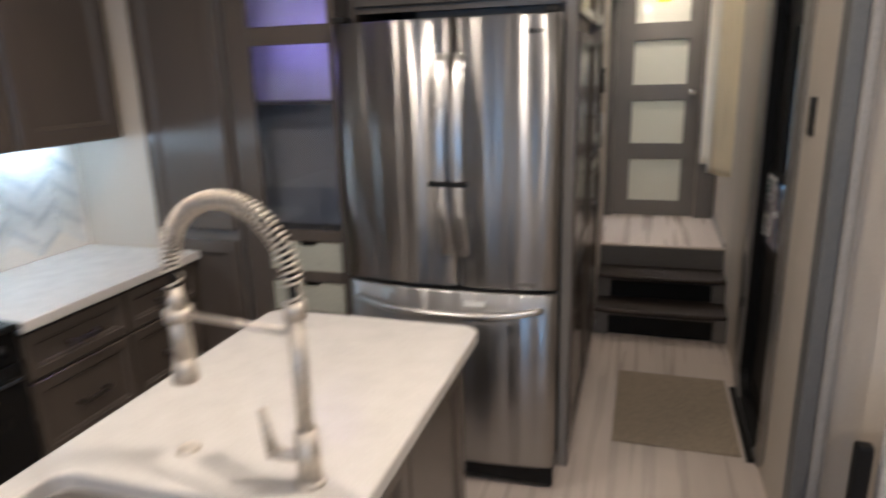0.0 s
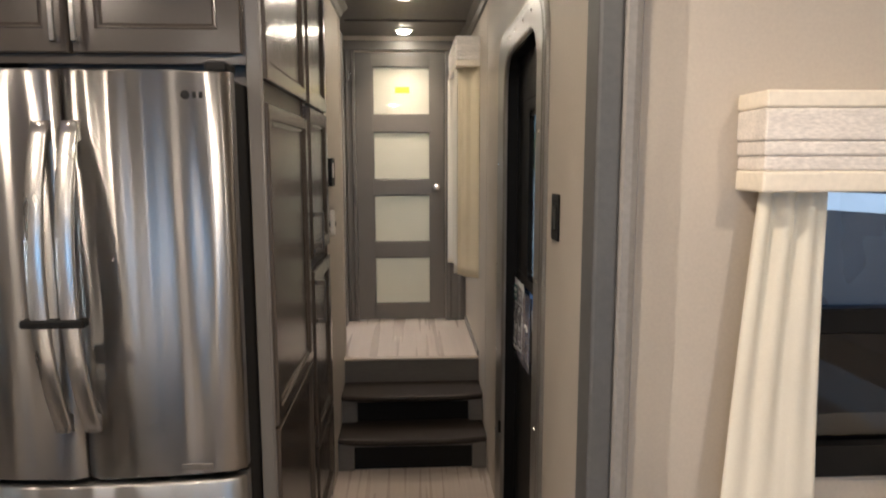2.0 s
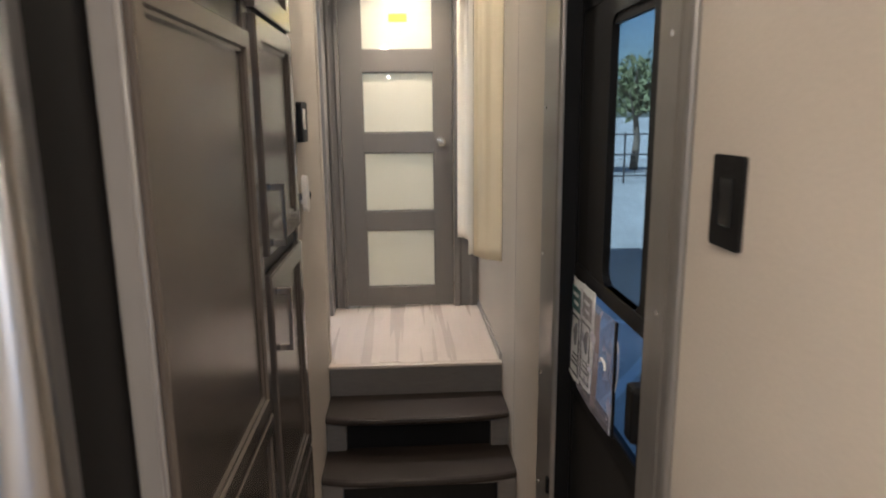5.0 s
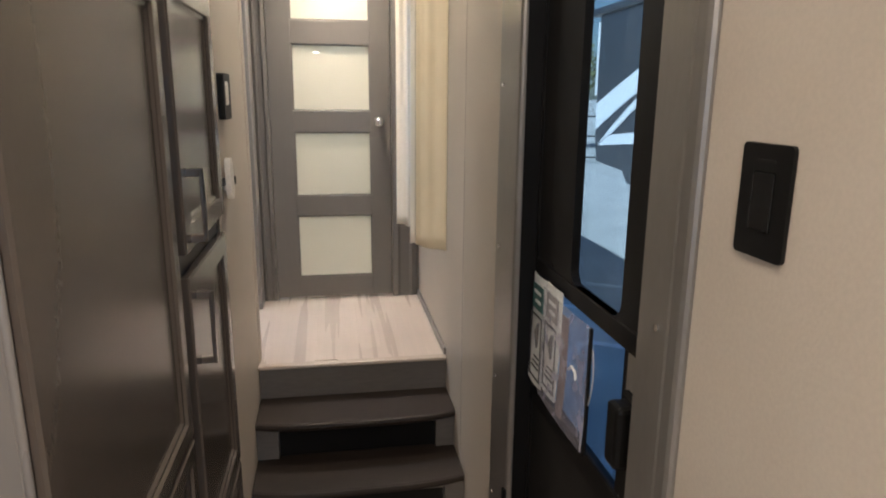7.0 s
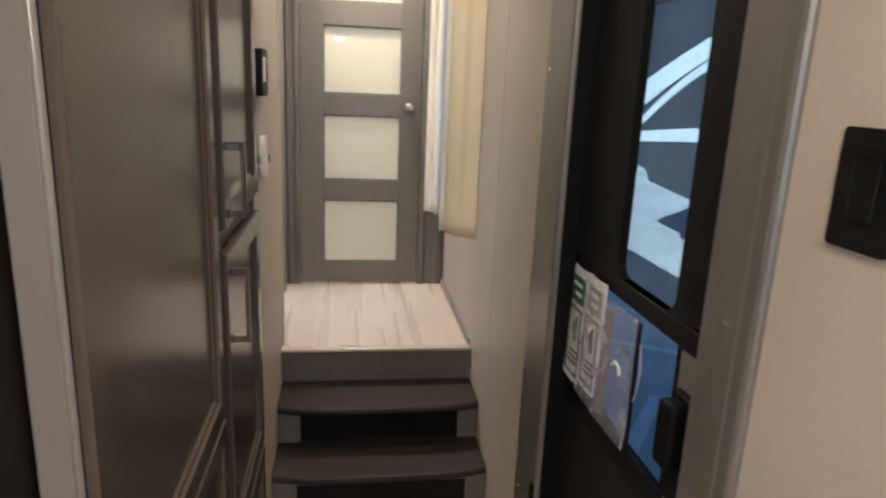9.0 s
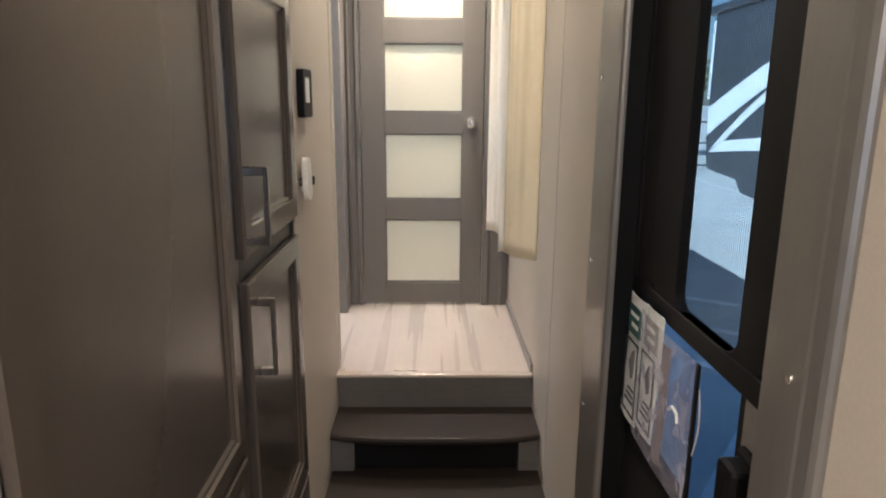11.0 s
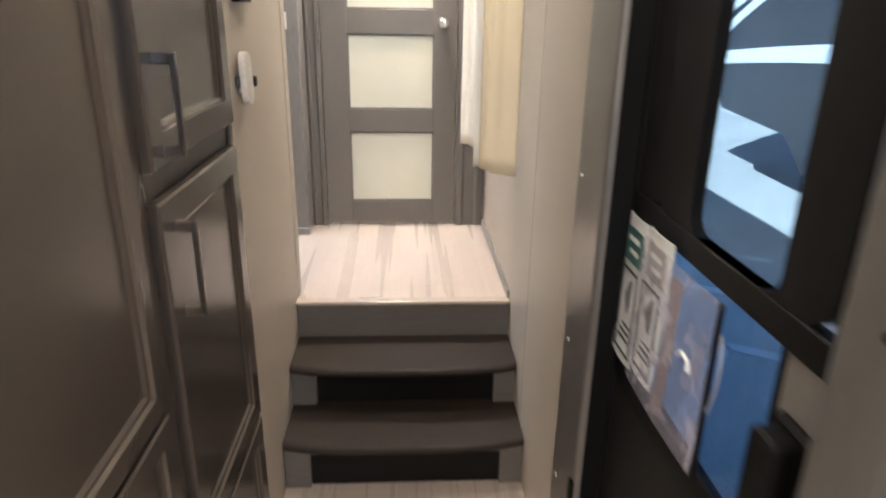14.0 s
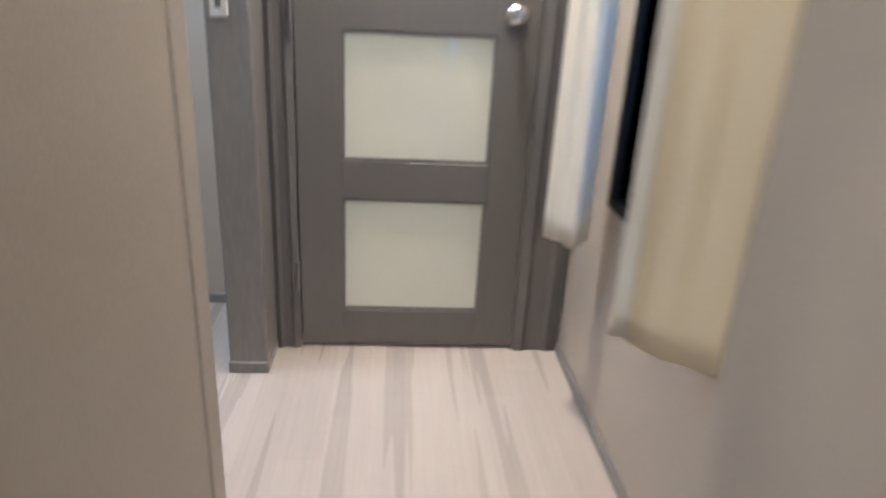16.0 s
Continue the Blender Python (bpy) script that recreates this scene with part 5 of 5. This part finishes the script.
def bowed(y0, z0, y1, z1, sag, n=14):
    """Line from one (y, z) to the other that bows upward."""
    return [(y0 + (y1 - y0) * k / n, z0 + (z1 - z0) * k / n + sag * math.sin(math.pi * k / n)) for k in range(n + 1)]


stripe(bowed(12.20, 1.06, 7.0, 2.62, 0.22), bowed(12.24, 1.48, 7.0, 2.76, 0.20))
stripe(bowed(11.52, 1.04, 8.6, 2.20, 0.13), bowed(12.06, 0.84, 8.6, 2.30, 0.20))
stripe(bowed(12.08, 0.80, 6.0, 1.16, 0.06), bowed(11.62, 1.00, 6.0, 1.34, 0.07))
for y in (3.0, 4.0):
    w = part("wheel", cyl((NX - 0.02, y, GZ + 0.38), (NX + 0.25, y, GZ + 0.38), 0.38, seg=28), rubber, nb, "black tyre")
    part("rim", cyl((NX - 0.035, y, GZ + 0.38), (NX - 0.02, y, GZ + 0.38), 0.22, 0.25, 24), alu, w, "metal rim")
for x in (NX + 0.25, NX + 2.0):
    part("jack_leg", boxed(x, x + 0.12, 8.3, 8.42, GZ, -0.14), trim_dark, nb)
part("pin_box", boxed(NX + 1.0, NX + 1.4, 11.4, 12.2, 0.15, 0.56, 0.03, 2), trim_dark, nb)

# trees along the lot
def tree(x, y, h, seed):
    rnd = random.Random(seed)
    t = thing("tree", "leafy green tree at the edge of the lot", "tree", "trees by the lot")
    bm = tube(bmesh.new(), [(x, y, GZ), (x + 0.1, y, GZ + h * 0.25), (x - 0.05, y + 0.1, GZ + h * 0.55), (x, y, GZ + h * 0.85)], lambda u: 0.20 * (1 - 0.8 * u), 9)
    for k in range(7):
        a = rnd.uniform(0, 6.28)
        z = GZ + h * rnd.uniform(0.3, 0.6)
        tube(bm, [(x, y, z), (x + 0.9 * math.cos(a), y + 0.9 * math.sin(a), z + 0.9), (x + 1.6 * math.cos(a), y + 1.6 * math.sin(a), z + 1.5)], lambda u: 0.07 * (1 - 0.7 * u), 6)
    part("trunk", bm, bark_m, t)
    verts, faces = [], []
    for k in range(1100):
        a, b, r = rnd.uniform(0, 6.28), rnd.uniform(-1, 1), rnd.random() ** 0.5
        lump = 0.75 + 0.35 * math.sin(3 * a + seed) * math.cos(2 * b)
        c = Vector((x + 2.1 * r * lump * math.cos(a) * math.sqrt(1 - b * b), y + 2.1 * r * lump * math.sin(a) * math.sqrt(1 - b * b), GZ + h * 0.66 + h * 0.34 * r * b * lump))
        q = Euler((rnd.uniform(0, 6), rnd.uniform(0, 6), rnd.uniform(0, 6))).to_matrix()
        s = rnd.uniform(0.10, 0.24)
        i = len(verts)
        for u, v in ((-s, 0), (0, -0.45 * s), (s, 0), (0, 0.45 * s)):
            verts.append(c + q @ Vector((u, v, 0.08 * s)))
        faces.append((i, i + 1, i + 2, i + 3))
    me = bpy.data.meshes.new("crown")
    me.from_pydata(verts, [], faces)
    me.materials.append(leaf_m)
    ob = new("crown", me)
    ob.parent = t


for k, (x, y, h) in enumerate(((6.5, 27, 4.4), (10.5, 30, 5.4), (14.5, 27, 4.8), (3.0, 32, 5.0), (19, 25, 5))):
    tree(x, y, h, 11 + k)
fence = thing("fence", "black metal fence at the edge of the lot", "fence")
for k in range(24):
    x = 0.0 + 1.0 * k
    part("post", boxed(x - 0.03, x + 0.03, 23.97, 24.03, GZ, GZ + 1.8), fence_m, fence)
for z in (0.25, 1.0, 1.7):
    part("rail", boxed(0, 23, 23.98, 24.02, GZ + z, GZ + z + 0.05), fence_m, fence)


# ---- chevron backsplash tiles ----
splash = tagged(new("backsplash"), "white and pale grey chevron tile backsplash", "backsplash", kind="structure")
grout = boxed(WEST + 0.0003, WEST + 0.004, 0.55, 2.098, 0.921, 1.405)
part("grout", grout, white_plastic, splash)
tile_a = mat("tile_white", (0.72, 0.72, 0.70), 0.2, vary=0.05)
tile_b = mat("tile_grey", (0.58, 0.59, 0.59), 0.2, vary=0.10)
tile_meshes = {}
col_w, rise, tall_t = 0.12, 0.085, 0.034
for c in range(5):
    y0 = 1.46 + c * (col_w + 0.003)
    up = 1 if c % 2 else -1
    for r_ in range(11):
        zb = 0.93 + r_ * (tall_t + 0.006) + (0 if up > 0 else rise)
        if zb + max(0, up * rise) + tall_t > 1.40 or zb + min(0, up * rise) < 0.922:
            continue
        kind_ = (r_ + c) % 3 == 0
        key = (up, kind_)
        if key not in tile_meshes:
            bm = bmesh.new()
            prism(bm, [(0, 0), (col_w, up * rise), (col_w, up * rise + tall_t), (0, tall_t)], "x", 0.0, 0.005)
            tile_meshes[key] = finish("tile", bm, tile_b if kind_ else tile_a)
        ob = new("tile", tile_meshes[key])
        ob.location = (WEST + 0.003, y0, zb)
        ob.parent = splash

# ---- vinyl planks, laid along the hall ----
plank_meshes = {}


def plank_field(floor, x0, x1, y0, y1, z, width=0.098, length=0.92, seed=2):
    rnd = random.Random(seed)
    x = x0
    while x < x1 - 0.01:
        w = min(width, x1 - x)
        y = y0 - rnd.uniform(0, length)
        while y < y1:
            a, b = max(y, y0), min(y + length, y1)
            if b - a > 0.03:
                key = (round(w, 3), round(b - a, 3))
                if key not in plank_meshes:
                    bm = bmesh.new()
                    prism(bm, [(0.0001, -0.0003), (0.0010, 0.0), (w - 0.0010, 0.0), (w - 0.0001, -0.0003), (w - 0.0001, -0.004), (0.0001, -0.004)], "y", 0.0001, b - a - 0.0001)
                    plank_meshes[key] = finish("plank", bm, plank_m)
                ob = new("plank", plank_meshes[key])
                ob.location = (x, a, z)
                ob.parent = floor
            y += length
        x += width


plank_field(floor_low, WEST, EAST, BACK, 1.62, 0.0, length=1.22)
plank_field(floor_low, L - 0.9, R + WT - 0.02, 1.62, 3.80, 0.0, seed=5)
plank_field(floor_up, -1.88, R, 4.20, 5.40, UP, seed=7)
